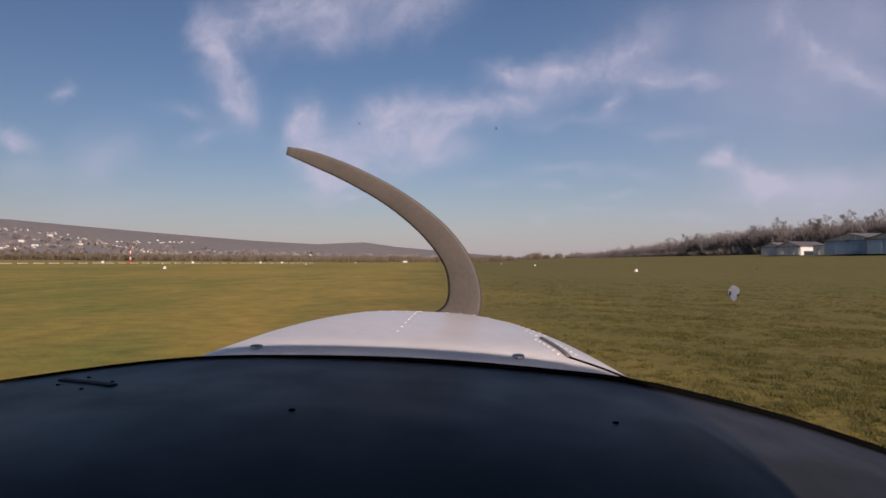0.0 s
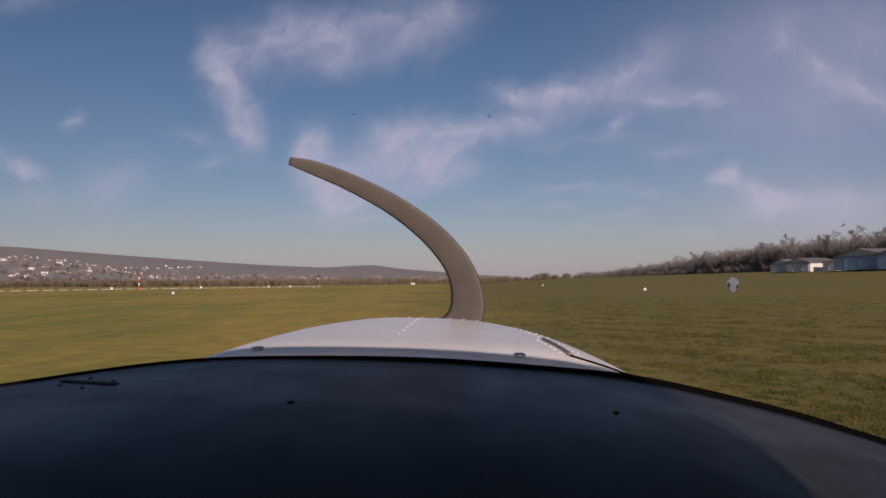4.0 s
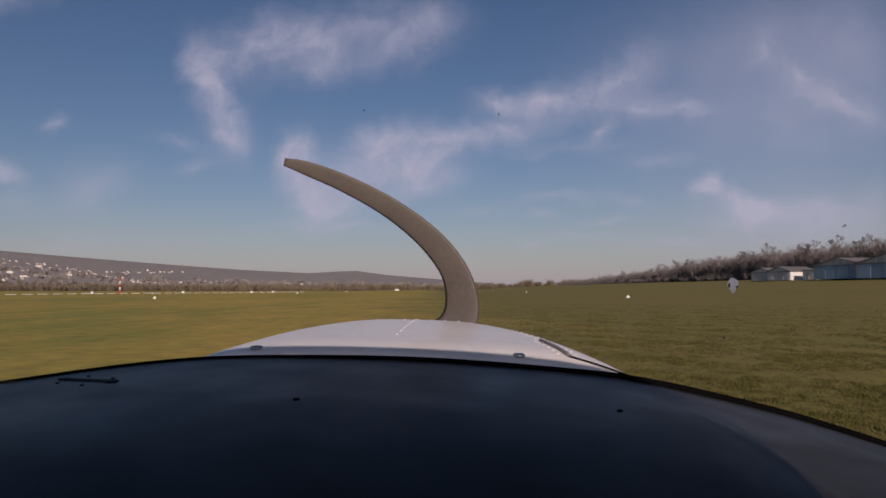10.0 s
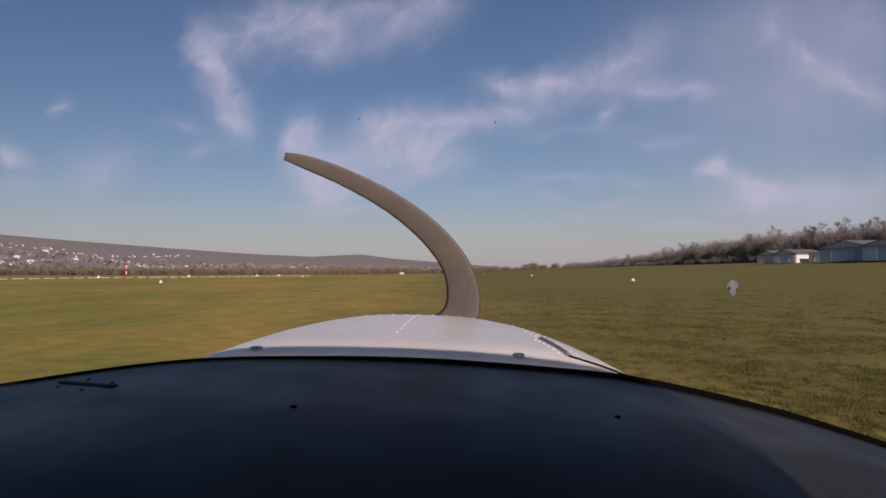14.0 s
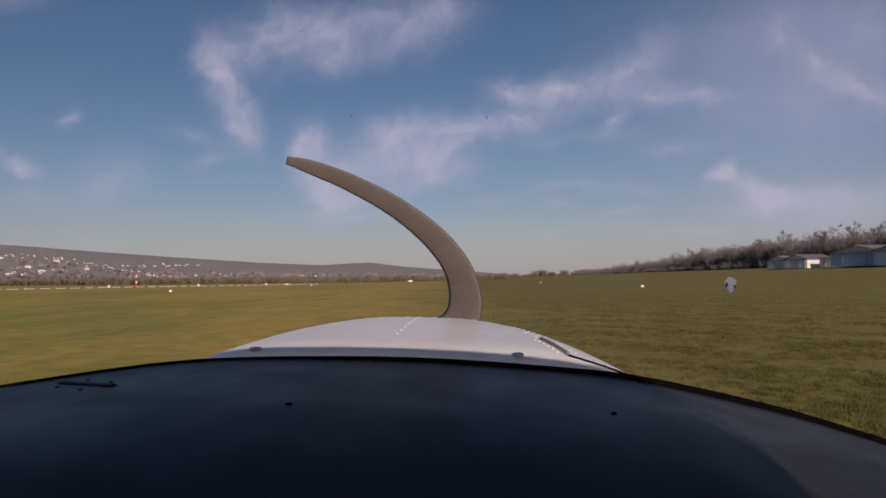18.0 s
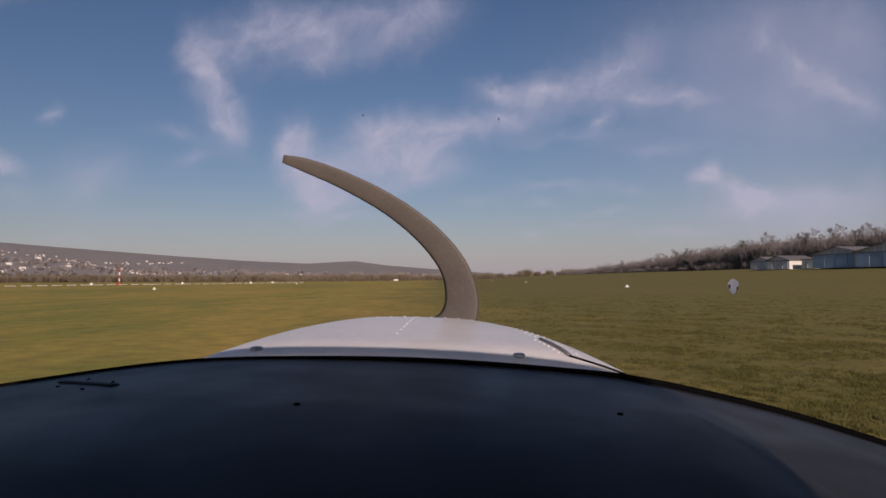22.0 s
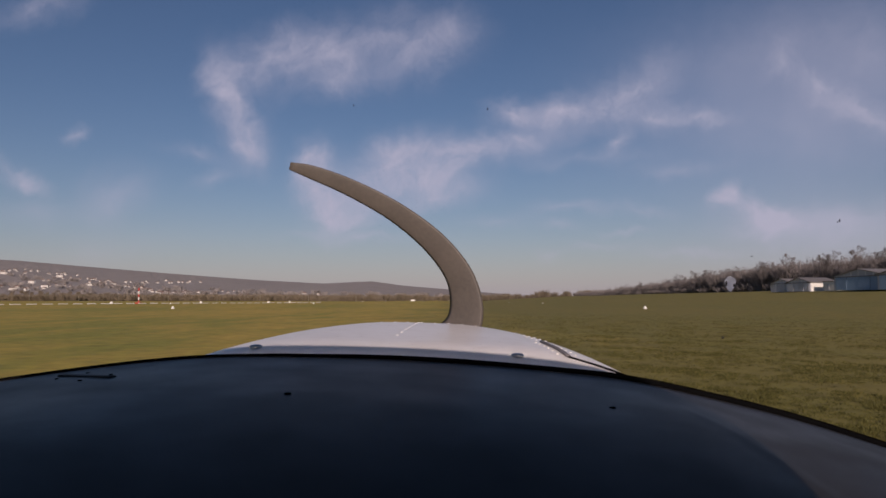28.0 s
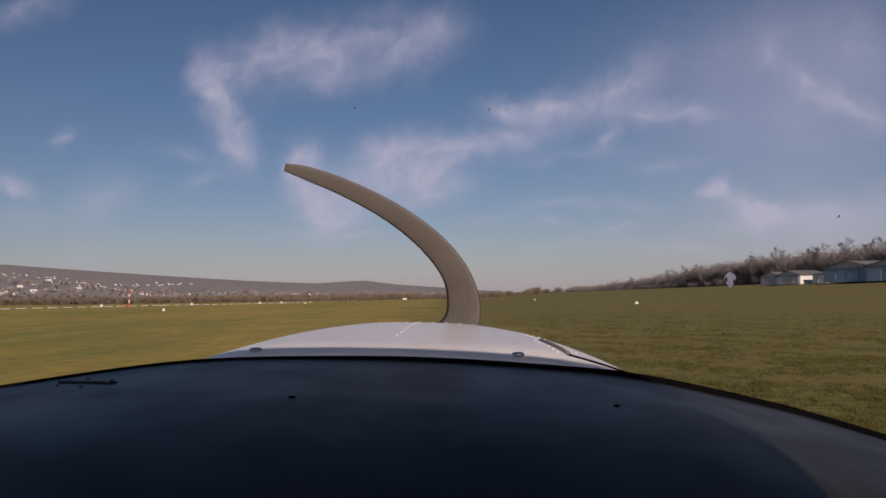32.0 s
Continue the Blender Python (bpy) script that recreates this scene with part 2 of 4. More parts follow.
M_RUBBER.node_tree.nodes["Principled BSDF"].inputs["Specular IOR Level"].default_value = 0.0
M_PAINT = material("white_paint", (0.78, 0.76, 0.74), (0.70, 0.67, 0.64), 3, 0.32)
M_BLADE = material("blade_paint", (0.085, 0.074, 0.064), (0.115, 0.098, 0.082), 8, 0.55)
M_METAL = material("bare_metal", (0.55, 0.55, 0.55), (0.4, 0.4, 0.4), 60, 0.35, 1.0)
M_HINGE = material("dull_hinge", (0.20, 0.19, 0.20), (0.10, 0.095, 0.10), 40, 0.6)
M_HOLE = material("dark_slot", (0.006, 0.006, 0.007), None, 30, 0.8)
M_LINER = material("cabin_liner", (0.09, 0.088, 0.085), (0.07, 0.07, 0.07), 8, 0.8)
M_SMUDGE = material("dried_splash", (0.62, 0.62, 0.70), (0.5, 0.5, 0.58), 90, 0.7)
st = M_SMUDGE.node_tree
s_mix, s_thin = st.nodes.new("ShaderNodeMixShader"), st.nodes.new("ShaderNodeBsdfTranslucent")
s_thin.inputs["Color"].default_value = (0.93, 0.93, 0.96, 1)
s_mix.inputs[0].default_value = 0.9
st.links.new(st.nodes["Principled BSDF"].outputs[0], s_mix.inputs[1])
st.links.new(s_thin.outputs[0], s_mix.inputs[2])
st.links.new(s_mix.outputs[0], st.nodes["Material Output"].inputs["Surface"])
M_GRASS = material("grass", (0.42, 0.288, 0.040), (0.222, 0.210, 0.020), 0.035, 0.95, bump=0.32, bump_scale=6.0, stretch=(1, 0.35, 1), contrast=0.3)
# grass colour turns darker towards +x, past an uneven edge
gn = M_GRASS.node_tree
g_tc, g_sep, g_wav, g_sum, g_rng, g_right = [gn.nodes.new(k) for k in ("ShaderNodeTexCoord", "ShaderNodeSeparateXYZ", "ShaderNodeTexNoise", "ShaderNodeMath", "ShaderNodeMapRange", "ShaderNodeMix")]
g_wav.inputs["Scale"].default_value, g_wav.inputs["Detail"].default_value = 0.05, 6
g_sum.operation = "MULTIPLY_ADD"
g_sum.inputs[1].default_value = 40
gn.links.new(g_tc.outputs["Object"], g_sep.inputs[0])
gn.links.new(g_tc.outputs["Object"], g_wav.inputs["Vector"])
gn.links.new(g_wav.outputs["Fac"], g_sum.inputs[0])
gn.links.new(g_sep.outputs[0], g_sum.inputs[2])
g_rng.inputs["From Min"].default_value, g_rng.inputs["From Max"].default_value = 11, 27
g_rng.inputs["To Max"].default_value = 0.86
gn.links.new(g_sum.outputs[0], g_rng.inputs["Value"])
g_right.data_type = "RGBA"
g_base = gn.nodes["Principled BSDF"].inputs["Base Color"]
gn.links.new(g_base.links[0].from_socket, g_right.inputs["A"])
g_right.inputs["B"].default_value = (0.140, 0.122, 0.014, 1)
gn.links.new(g_rng.outputs[0], g_right.inputs["Factor"])
g_clump, g_span, g_shade = [gn.nodes.new(k) for k in ("ShaderNodeTexNoise", "ShaderNodeMapRange", "ShaderNodeHueSaturation")]
g_clump.inputs["Scale"].default_value, g_clump.inputs["Detail"].default_value, g_clump.inputs["Roughness"].default_value = 1.1, 8, 0.6
gn.links.new(g_tc.outputs["Object"], g_clump.inputs["Vector"])
g_span.inputs["From Min"].default_value, g_span.inputs["From Max"].default_value = 0.32, 0.68
g_span.inputs["To Min"].default_value, g_span.inputs["To Max"].default_value = 0.72, 1.22
gn.links.new(g_clump.outputs["Fac"], g_span.inputs["Value"])
gn.links.new(g_span.outputs[0], g_shade.inputs["Value"])
gn.links.new(g_right.outputs["Result"], g_shade.inputs["Color"])
gn.links.new(g_shade.outputs[0], g_base)
M_BLADES = material("grass_blades", (0.042, 0.044, 0.006), (0.108, 0.096, 0.014), 5, 0.8, contrast=0.8)
# base colours raised to carry the distance haze over the far woods
M_HAZY_HILL = material("hazy_hill_woods", (0.305, 0.278, 0.260), (0.240, 0.216, 0.202), 0.012, 1.0, bump=0.6, bump_scale=0.05, contrast=0.7)
M_BARK = material("bark", (0.10, 0.085, 0.078), (0.07, 0.06, 0.055), 3, 0.95, spread=0.2)
# pale twig tone includes the haze between the eye and the wood
M_HAZY_TWIG = material("twigs", (0.185, 0.166, 0.160), (0.150, 0.136, 0.132), 0.5, 1.0, spread=0.3)
M_SCRUB = material("winter_scrub", (0.200, 0.162, 0.112), (0.145, 0.120, 0.088), 0.02, 1.0, contrast=0.7)
M_EVERGREEN = material("evergreen", (0.06, 0.085, 0.03), (0.04, 0.06, 0.022), 0.6, 0.8)
M_WHITE = material("white_marker", (0.78, 0.77, 0.72), (0.66, 0.65, 0.6), 3, 0.7, spread=0.08)
M_RED = material("signal_red", (0.5, 0.04, 0.03), (0.4, 0.035, 0.03), 3, 0.6)
M_STEEL = material("corrugated_steel", (0.25, 0.36, 0.50), (0.20, 0.30, 0.42), 0.6, 0.55, spread=0.12)
M_CREAM = material("cream_cladding", (0.52, 0.49, 0.42), (0.44, 0.41, 0.35), 0.7, 0.7, spread=0.1)
M_GREY = material("grey_cladding", (0.52, 0.53, 0.56), (0.43, 0.44, 0.47), 0.6, 0.6, spread=0.12)
M_RUST = material("red_oxide_roofing", (0.26, 0.13, 0.11), (0.2, 0.11, 0.10), 0.5, 0.7)
M_ROOFING = material("hangar_roofing", (0.20, 0.185, 0.175), (0.14, 0.128, 0.122), 0.5, 0.6, spread=0.15)
M_RENDER = material("house_render", (0.62, 0.60, 0.56), (0.48, 0.46, 0.42), 0.15, 0.9, spread=0.2)
M_TILE = material("roof_tiles", (0.20, 0.125, 0.095), (0.15, 0.10, 0.085), 0.3, 0.9, spread=0.25)
M_PANE = material("window_pane", (0.05, 0.06, 0.07), None, 3, 0.15)

M_GLASS = bpy.data.materials.new("windscreen_glass")
M_GLASS.use_nodes = True
gt = M_GLASS.node_tree
gt.nodes.clear()
g_out, g_mix, g_clear, g_gloss, g_fres = [gt.nodes.new(k) for k in ("ShaderNodeOutputMaterial", "ShaderNodeMixShader", "ShaderNodeBsdfTransparent", "ShaderNodeBsdfGlossy", "ShaderNodeFresnel")]
g_clear.inputs["Color"].default_value = (0.96, 0.97, 0.97, 1)
g_gloss.inputs["Roughness"].default_value = 0.02
g_fres.inputs["IOR"].default_value = 1.05
gt.links.new(g_fres.outputs[0], g_mix.inputs[0])
gt.links.new(g_clear.outputs[0], g_mix.inputs[1])
gt.links.new(g_gloss.outputs[0], g_mix.inputs[2])
gt.links.new(g_mix.outputs[0], g_out.inputs[0])


# ---- mesh helpers ----
def mesh_of(name, verts, faces, mat, smooth=False):
    me = bpy.data.meshes.new(name)
    me.from_pydata([tuple(v) for v in verts], [], [tuple(f) for f in faces])
    me.materials.append(mat)
    if smooth:
        me.polygons.foreach_set("use_smooth", [True] * len(me.polygons))
    me.update()
    return me


def part(name, me, parent, label="", m=None):
    ob = new(name, me)
    ob.parent = parent
    if m is not None:
        ob.matrix_basis = m
    return tagged(ob, label)


def thing(name, label, category, group="", m=None, kind=""):
    ob = new(name)
    if m is not None:
        ob.matrix_basis = m
    return tagged(ob, label, category, group, kind)


def bm_mesh(name, bm, mat, smooth=False):
    me = bpy.data.meshes.new(name)
    bmesh.ops.recalc_face_normals(bm, faces=bm.faces)
    bm.to_mesh(me)
    bm.free()
    me.materials.append(mat)
    if smooth:
        me.polygons.foreach_set("use_smooth", [True] * len(me.polygons))
    return me


def box_mesh(name, size, mat, bevel=0.0, at=(0, 0, 0)):
    bm = bmesh.new()
    bmesh.ops.create_cube(bm, size=1)
    bmesh.ops.scale(bm, vec=size, verts=bm.verts)
    bmesh.ops.translate(bm, vec=at, verts=bm.verts)
    if bevel:
        bmesh.ops.bevel(bm, geom=bm.edges[:], offset=bevel, segments=2, affect="EDGES")
    return bm_mesh(name, bm, mat)


def lathe_mesh(name, profile, mat, n=20, smooth=True):
    """A solid of revolution round z from (radius, height) pairs."""
    verts, faces = [], []
    for r, z in profile:
        verts += [(r * math.cos(a * math.tau / n), r * math.sin(a * math.tau / n), z) for a in range(n)]
    for i in range(len(profile) - 1):
        for a in range(n):
            b = (a + 1) % n
            faces.append((i * n + a, i * n + b, (i + 1) * n + b, (i + 1) * n + a))
    faces.append(tuple(range(n))[::-1])
    faces.append(tuple((len(profile) - 1) * n + a for a in range(n)))
    return mesh_of(name, verts, faces, mat, smooth)


def tube_mesh(name, points, radius, mat, n=8, flat_z=1.0):
    """A tube along points; radius may be one number or one for each point."""
    pts = [Vector(p) for p in points]
    radii = radius if isinstance(radius, (list, tuple)) else [radius] * len(pts)
    verts, faces = [], []
    for i, p in enumerate(pts):
        way = (pts[min(i + 1, len(pts) - 1)] - pts[max(i - 1, 0)]).normalized()
        side = way.cross(Vector((0, 0, 1)))
        side = side.normalized() if side.length > 1e-4 else Vector((1, 0, 0))
        up = side.cross(way)
        for a in range(n):
            c, s = math.cos(a * math.tau / n), math.sin(a * math.tau / n)
            verts.append(p + (side * c + up * s * flat_z) * radii[i])
    for i in range(len(pts) - 1):
        for a in range(n):
            b = (a + 1) % n
            faces.append((i * n + a, i * n + b, (i + 1) * n + b, (i + 1) * n + a))
    faces.append(tuple(range(n))[::-1])
    faces.append(tuple((len(pts) - 1) * n + a for a in range(n)))
    return mesh_of(name, verts, faces, mat, True)


def spline(keys, n):
    """A smooth curve (Catmull-Rom) through keys, n steps a span."""
    k = [np.array(p, float) for p in keys]
    k = [2 * k[0] - k[1]] + k + [2 * k[-1] - k[-2]]
    out = []
    for i in range(1, len(k) - 2):
        for j in range(n):
            t = j / n
            out.append(0.5 * (2 * k[i] + (k[i + 1] - k[i - 1]) * t + (2 * k[i - 1] - 5 * k[i] + 4 * k[i + 1] - k[i + 2]) * t * t + (3 * k[i] - k[i - 1] - 3 * k[i + 1] + k[i + 2]) * t ** 3))
    out.append(k[-2])
    return out


# ---- ground, hills ----
def smooth01(x):
    x = np.clip(x, 0, 1)
    return x * x * (3 - 2 * x)


RIDGE_U = (-1.5, -0.61, -0.46, -0.26, -0.175, -0.112, -0.066, 0.067, 0.14, 0.3, 1.5)
RIDGE_E = (0.056, 0.0455, 0.0370, 0.0250, 0.0215, 0.0250, 0.0190, 0.0085, 0.0035, 0.003, 0.003)


def height(x, y):
    """The ground's height: a level field, a bank under the eastern wood, hills far off."""
    x, y = np.asarray(x, float), np.asarray(y, float)
    r = np.hypot(x, y)
    u = np.where(y > 1, x / np.maximum(y, 1), np.sign(x) * 1.5)
    ridge = np.interp(u, RIDGE_U, RIDGE_E) * 3200
    hill = ridge * smooth01((r - 1350) / 1850) * np.where(y > 0, 1, smooth01((r - 1500) / 1500))
    bank = (6 * smooth01((x - 25) / 130) + 6 * smooth01((x - 150) / 150)) * smooth01((1500 - r) / 600)
    roll = 0.12 * np.sin(x / 31 + 1) * np.sin(y / 47) * smooth01((r - 20) / 60)
    return hill + bank + roll


rings = [0.0] + list(np.geomspace(3, 4900, 90))
spokes = 288
gv, gf = [], []
for r in rings:
    a = np.arange(spokes) * math.tau / spokes
    xs, ys = r * np.sin(a), r * np.cos(a)
    gv += list(zip(xs, ys, height(xs, ys)))
for i in range(len(rings) - 1):
    for a in range(spokes):
        b = (a + 1) % spokes
        gf.append((i * spokes + a, (i + 1) * spokes + a, (i + 1) * spokes + b, i * spokes + b))
me = mesh_of("ground", gv, gf, M_GRASS, True)
me.materials.append(M_HAZY_HILL)
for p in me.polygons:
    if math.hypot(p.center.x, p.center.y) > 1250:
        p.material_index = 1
tagged(new("ground", me), "mown winter grass airfield with wooded hills beyond", "grass field", kind="structure")


# ---- the aircraft ----
SIZE = 0.75
AIRCRAFT = pose(0, 0, 2.0, 2.99, 0.22, 0)
plane_ob = thing("light_aircraft", "white light aircraft with black glareshield and two-blade propeller", "aircraft", m=AIRCRAFT)
plane_ob.scale = (SIZE, SIZE, SIZE)


def dash_z(x):
    return -0.237 - 0.029 * x


# plan of the glareshield's forward edge, left to right
PLAN = spline([(-0.80, 0.97), (-0.705, 1.15), (-0.615, 1.305), (-0.53, 1.41), (-0.44, 1.47), (-0.30, 1.505), (-0.11, 1.515),
               (0.075, 1.485), (0.28, 1.41), (0.365, 1.345), (0.44, 1.24), (0.515, 1.10), (0.555, 0.98), (0.58, 0.87), (0.61, 0.70)], 16)
EDGE = []
for x, y in PLAN:
    u = x / y
    far = min(1.5 - 0.25 * u * u, 0.95 / max(abs(u), 0.1))
    EDGE.append((u * far, far, dash_z(x) / y * far))
EDGE_XYZ = np.array(EDGE)
STREAK_A, STREAK_B = Vector((0.405, 1.26)), Vector((0.487, 0.89))


def dash_relief(x, y):
    """A soft ridge back along the glareshield's right, standing in for a light streak."""
    ab = STREAK_B - STREAK_A
    p = Vector((x, y)) - STREAK_A
    t = p.dot(ab) / ab.length_squared
    off = (ab.x * p.y - ab.y * p.x) / ab.length
    return 0.0012 * math.exp(-(off / 0.012) ** 2) * float(smooth01((t + 0.05) / 0.3))


dv, df, depth = [], [], 60
for x, y, z in EDGE:
    for j in range(depth + 1):
        t = j / depth
        yy = y + (0.16 - y) * t
        dv.append((x, yy + (0.012 if j == 0 else 0), z - float(0.62 * smooth01((x + 0.80) / 0.9)) * max(0, t - 0.24) ** 2 + dash_relief(x, yy)))
for i in range(len(EDGE) - 1):
    for j in range(depth):
        a = i * (depth + 1) + j
        df.append((a, a + 1, a + depth + 2, a + depth + 1))
top_n = len(dv)
dash_tree = BVHTree.FromPolygons([Vector(p) for p in dv], df)
dv += [(x, y, z - 0.03) for x, y, z in dv]
df += [tuple(top_n + k for k in f[::-1]) for f in df]
for i in range(len(EDGE) - 1):
    for j in (0, depth):
        a, b = i * (depth + 1) + j, (i + 1) * (depth + 1) + j
        df.append((a, b, b + top_n, a + top_n))
dash = part("glareshield", mesh_of("glareshield", dv, df, M_VINYL, True), plane_ob, "matt black vinyl-covered glareshield")


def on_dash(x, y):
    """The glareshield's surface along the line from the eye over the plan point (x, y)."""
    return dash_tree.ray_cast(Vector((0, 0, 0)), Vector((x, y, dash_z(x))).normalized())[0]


seal_r = [0.0048 + 0.0036 * smooth01((x + 0.45) / 0.5) + 0.0020 * smooth01((x - 0.2) / 0.3) for x, y, z in EDGE]
part("seal", tube_mesh("seal", [(x, y + 0.004, z + 0.0005) for x, y, z in EDGE], [float(r) for r in seal_r], M_RUBBER, 8), plane_ob, "black rubber windscreen seal")


screw_me = lathe_mesh("screw", [(0.0052, 0), (0.0052, 0.0012), (0.003, 0.0018)], M_RUBBER, 14)
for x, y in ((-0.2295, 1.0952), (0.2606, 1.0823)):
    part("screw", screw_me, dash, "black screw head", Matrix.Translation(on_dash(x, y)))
small_me = lathe_mesh("screw", [(0.0036, 0), (0.0036, 0.0012), (0.002, 0.0018)], M_RUBBER, 12)
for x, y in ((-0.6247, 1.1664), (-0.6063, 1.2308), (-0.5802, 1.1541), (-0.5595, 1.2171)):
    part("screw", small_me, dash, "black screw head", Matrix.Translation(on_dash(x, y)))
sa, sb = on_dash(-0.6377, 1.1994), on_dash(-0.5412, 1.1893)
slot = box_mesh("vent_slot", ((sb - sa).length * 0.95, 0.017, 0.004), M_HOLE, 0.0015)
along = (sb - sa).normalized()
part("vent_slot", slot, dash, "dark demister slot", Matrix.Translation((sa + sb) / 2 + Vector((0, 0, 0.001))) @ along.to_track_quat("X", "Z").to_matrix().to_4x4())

# cowling: sections of (distance ahead, half width, top, half height, squareness)
CX, LEAN = -0.07, 0.029
SECTIONS = spline([(1.30, 0.585, -0.21, 0.44, 5), (1.50, 0.565, -0.212, 0.43, 5), (1.90, 0.52, -0.222, 0.41, 5), (2.25, 0.490, -0.232, 0.38, 4.0),
                   (2.50, 0.44, -0.244, 0.33, 3.2), (2.59, 0.38, -0.262, 0.28, 3), (2.64, 0.30, -0.31, 0.22, 3)], 30)


def nose(x, y, z):
    """Draws the cowling and propeller in along the lines of sight, for a short nose."""
    near = y if y < 1.5 else 1.5 + (y - 1.5) * 0.7
    return Vector((x, y, z)) * (near / y)


def rear_cap(x, y):
    """How high the cowling may stand near the windscreen's foot, where it sinks under the glareshield's edge."""
    gap = y - float(np.interp(x, EDGE_XYZ[:, 0], EDGE_XYZ[:, 1]))
    foot = float(np.interp(x, EDGE_XYZ[:, 0], EDGE_XYZ[:, 2]))
    if gap < 0.004:
        return foot - 0.035
    return foot + 0.07 * float(smooth01((gap + 0.10) / 0.6))


def blend_low(a, b):
    """The lower of two heights, with a soft passage from one to the other."""
    return min(a, b) - math.log1p(math.exp(-120 * abs(a - b))) / 120


cv, cf, around = [], [], 128
for y, w, top, hh, n in SECTIONS:
    for a in range(around):
        c, s = math.cos(a * math.tau / around), math.sin(a * math.tau / around)
        ox = w * math.copysign(abs(c) ** (2 / n), c)
        z = top - hh + hh * math.copysign(abs(s) ** (2 / n), s) - LEAN * ox
        z = blend_low(z, rear_cap(CX + ox, y))
        cv.append(nose(CX + ox, y, z))
for i in range(len(SECTIONS) - 1):
    for a in range(around):
        b = (a + 1) % around
        cf.append((i * around + a, i * around + b, (i + 1) * around + b, (i + 1) * around + a))
cf.append(tuple(range((len(SECTIONS) - 1) * around, len(SECTIONS) * around)))
cowl = part("cowling", mesh_of("cowling", cv, cf, M_PAINT, True), plane_ob, "glossy white engine cowling with rivets")


def cowl_top(x, y):
    s = np.array(SECTIONS)
    w, top, hh, n = (float(np.interp(y, s[:, 0], s[:, k])) for k in (1, 2, 3, 4))
    q = min(abs((x - CX) / w), 0.999)
    return blend_low(top - hh + hh * (1 - q ** n) ** (1 / n) - LEAN * (x - CX), rear_cap(x, y))


rivet_me = lathe_mesh("rivet", [(0.0040, -0.002), (0.0037, 0.0008), (0.0018, 0.0016)], M_PAINT, 10)


def rivet_row(x0, y0, x1, y1, count):
    for k in range(count):
        x, y = x0 + (x1 - x0) * k / (count - 1), y0 + (y1 - y0) * k / (count - 1)
        part("rivet", rivet_me, cowl, "", Matrix.Translation(nose(x, y, cowl_top(x, y))))


rivet_row(-0.09, 2.48, -0.118, 1.86, 7)
rivet_row(-0.36, 2.50, 0.2, 2.50, 13)
rivet_row(0.2, 2.50, 0.285, 2.02, 10)
rivet_row(0.235, 2.05, 0.275, 1.80, 6)
rivet_row(0.236, 1.84, 0.262, 1.64, 6)
rivet_row(0.286, 1.82, 0.306, 1.66, 5)
for x, y in ((-0.405, 1.56), (0.165, 1.58)):
    part("fastener", lathe_mesh("fastener", [(0.0135, -0.004), (0.0135, 0.003), (0.011, 0.0055), (0.004, 0.0065)], M_METAL, 18), cowl, "bright quarter-turn fastener", Matrix.Translation(nose(x, y, cowl_top(x, y))))
hinge = [nose(0.255 + 0.027 * t, 1.87 - 0.26 * t, cowl_top(0.255 + 0.027 * t, 1.87 - 0.26 * t) + 0.003) for t in np.linspace(0, 1, 12)]
part("hinge", tube_mesh("hinge", hinge, 0.0055, M_HINGE, 8, 0.6), cowl, "dark piano hinge")
seam = [nose(0.282 + 0.12 * t, 1.61 - 0.11 * t, cowl_top(0.282 + 0.12 * t, 1.61 - 0.11 * t) + 0.001) for t in np.linspace(0, 1, 8)]
part("seam", tube_mesh("seam", seam, 0.003, M_RUBBER, 6), cowl, "dark panel seam")

# propeller
BLADE_SIZE = 2.375 / 2.75
HUB = nose(-0.077, 2.75, -0.331)
line = spline([(0.0065, -0.0065, 0.0774), (0.0860, 0.0022, 0.0946), (0.1419, 0.0516, 0.1011), (0.1570, 0.1376, 0.0968), (0.1247, 0.2537, 0.0839), (0.0301, 0.3741, 0.0753), (-0.1161, 0.4881, 0.0645), (-0.2881, 0.5805, 0.0559), (-0.4343, 0.6386, 0.0452), (-0.5225, 0.6644, 0.0258)], 5)
for turn in (0, 180):
    bv, bf = [], []
    ring = 10
    for i, (x, z, w) in enumerate(line):
        nxt, prv = line[min(i + 1, len(line) - 1)], line[max(i - 1, 0)]
        way = np.array([nxt[0] - prv[0], nxt[1] - prv[1]])
        way = way / np.linalg.norm(way)
        twist = radians(38 - 26 * i / len(line))
        for a in range(ring):
            c, s = math.cos(a * math.tau / ring), math.sin(a * math.tau / ring)
            across, thick = c * w * 0.6, s * 0.007 * (1.2 - i / len(line))
            off = across / max(math.cos(twist), 0.5) * 0.94
            bv.append((x - way[1] * off, thick + off * math.sin(twist), z + way[0] * off))
    for i in range(len(line) - 1):
        for a in range(ring):
            b = (a + 1) % ring
            bf.append((i * ring + a, i * ring + b, (i + 1) * ring + b, (i + 1) * ring + a))
    bf.append(tuple(range((len(line) - 1) * ring, len(line) * ring)))
    part("propeller_blade", mesh_of("propeller_blade", bv, bf, M_BLADE, True), plane_ob, "dark grey metal propeller blade", Matrix.Translation(HUB) @ pose(0, 0, 0, 0, turn, 0) @ Matrix.Scale(BLADE_SIZE, 4))
part("spinner", lathe_mesh("spinner", [(0.06, -0.12), (0.06, 0.02), (0.05, 0.08), (0.03, 0.12), (0.005, 0.14)], M_PAINT, 24), plane_ob, "white spinner", Matrix.Translation(HUB - Vector((0, 0, 0.02))) @ pose(0, 0, 0, -90, 0, 0) @ Matrix.Scale(0.75, 4))

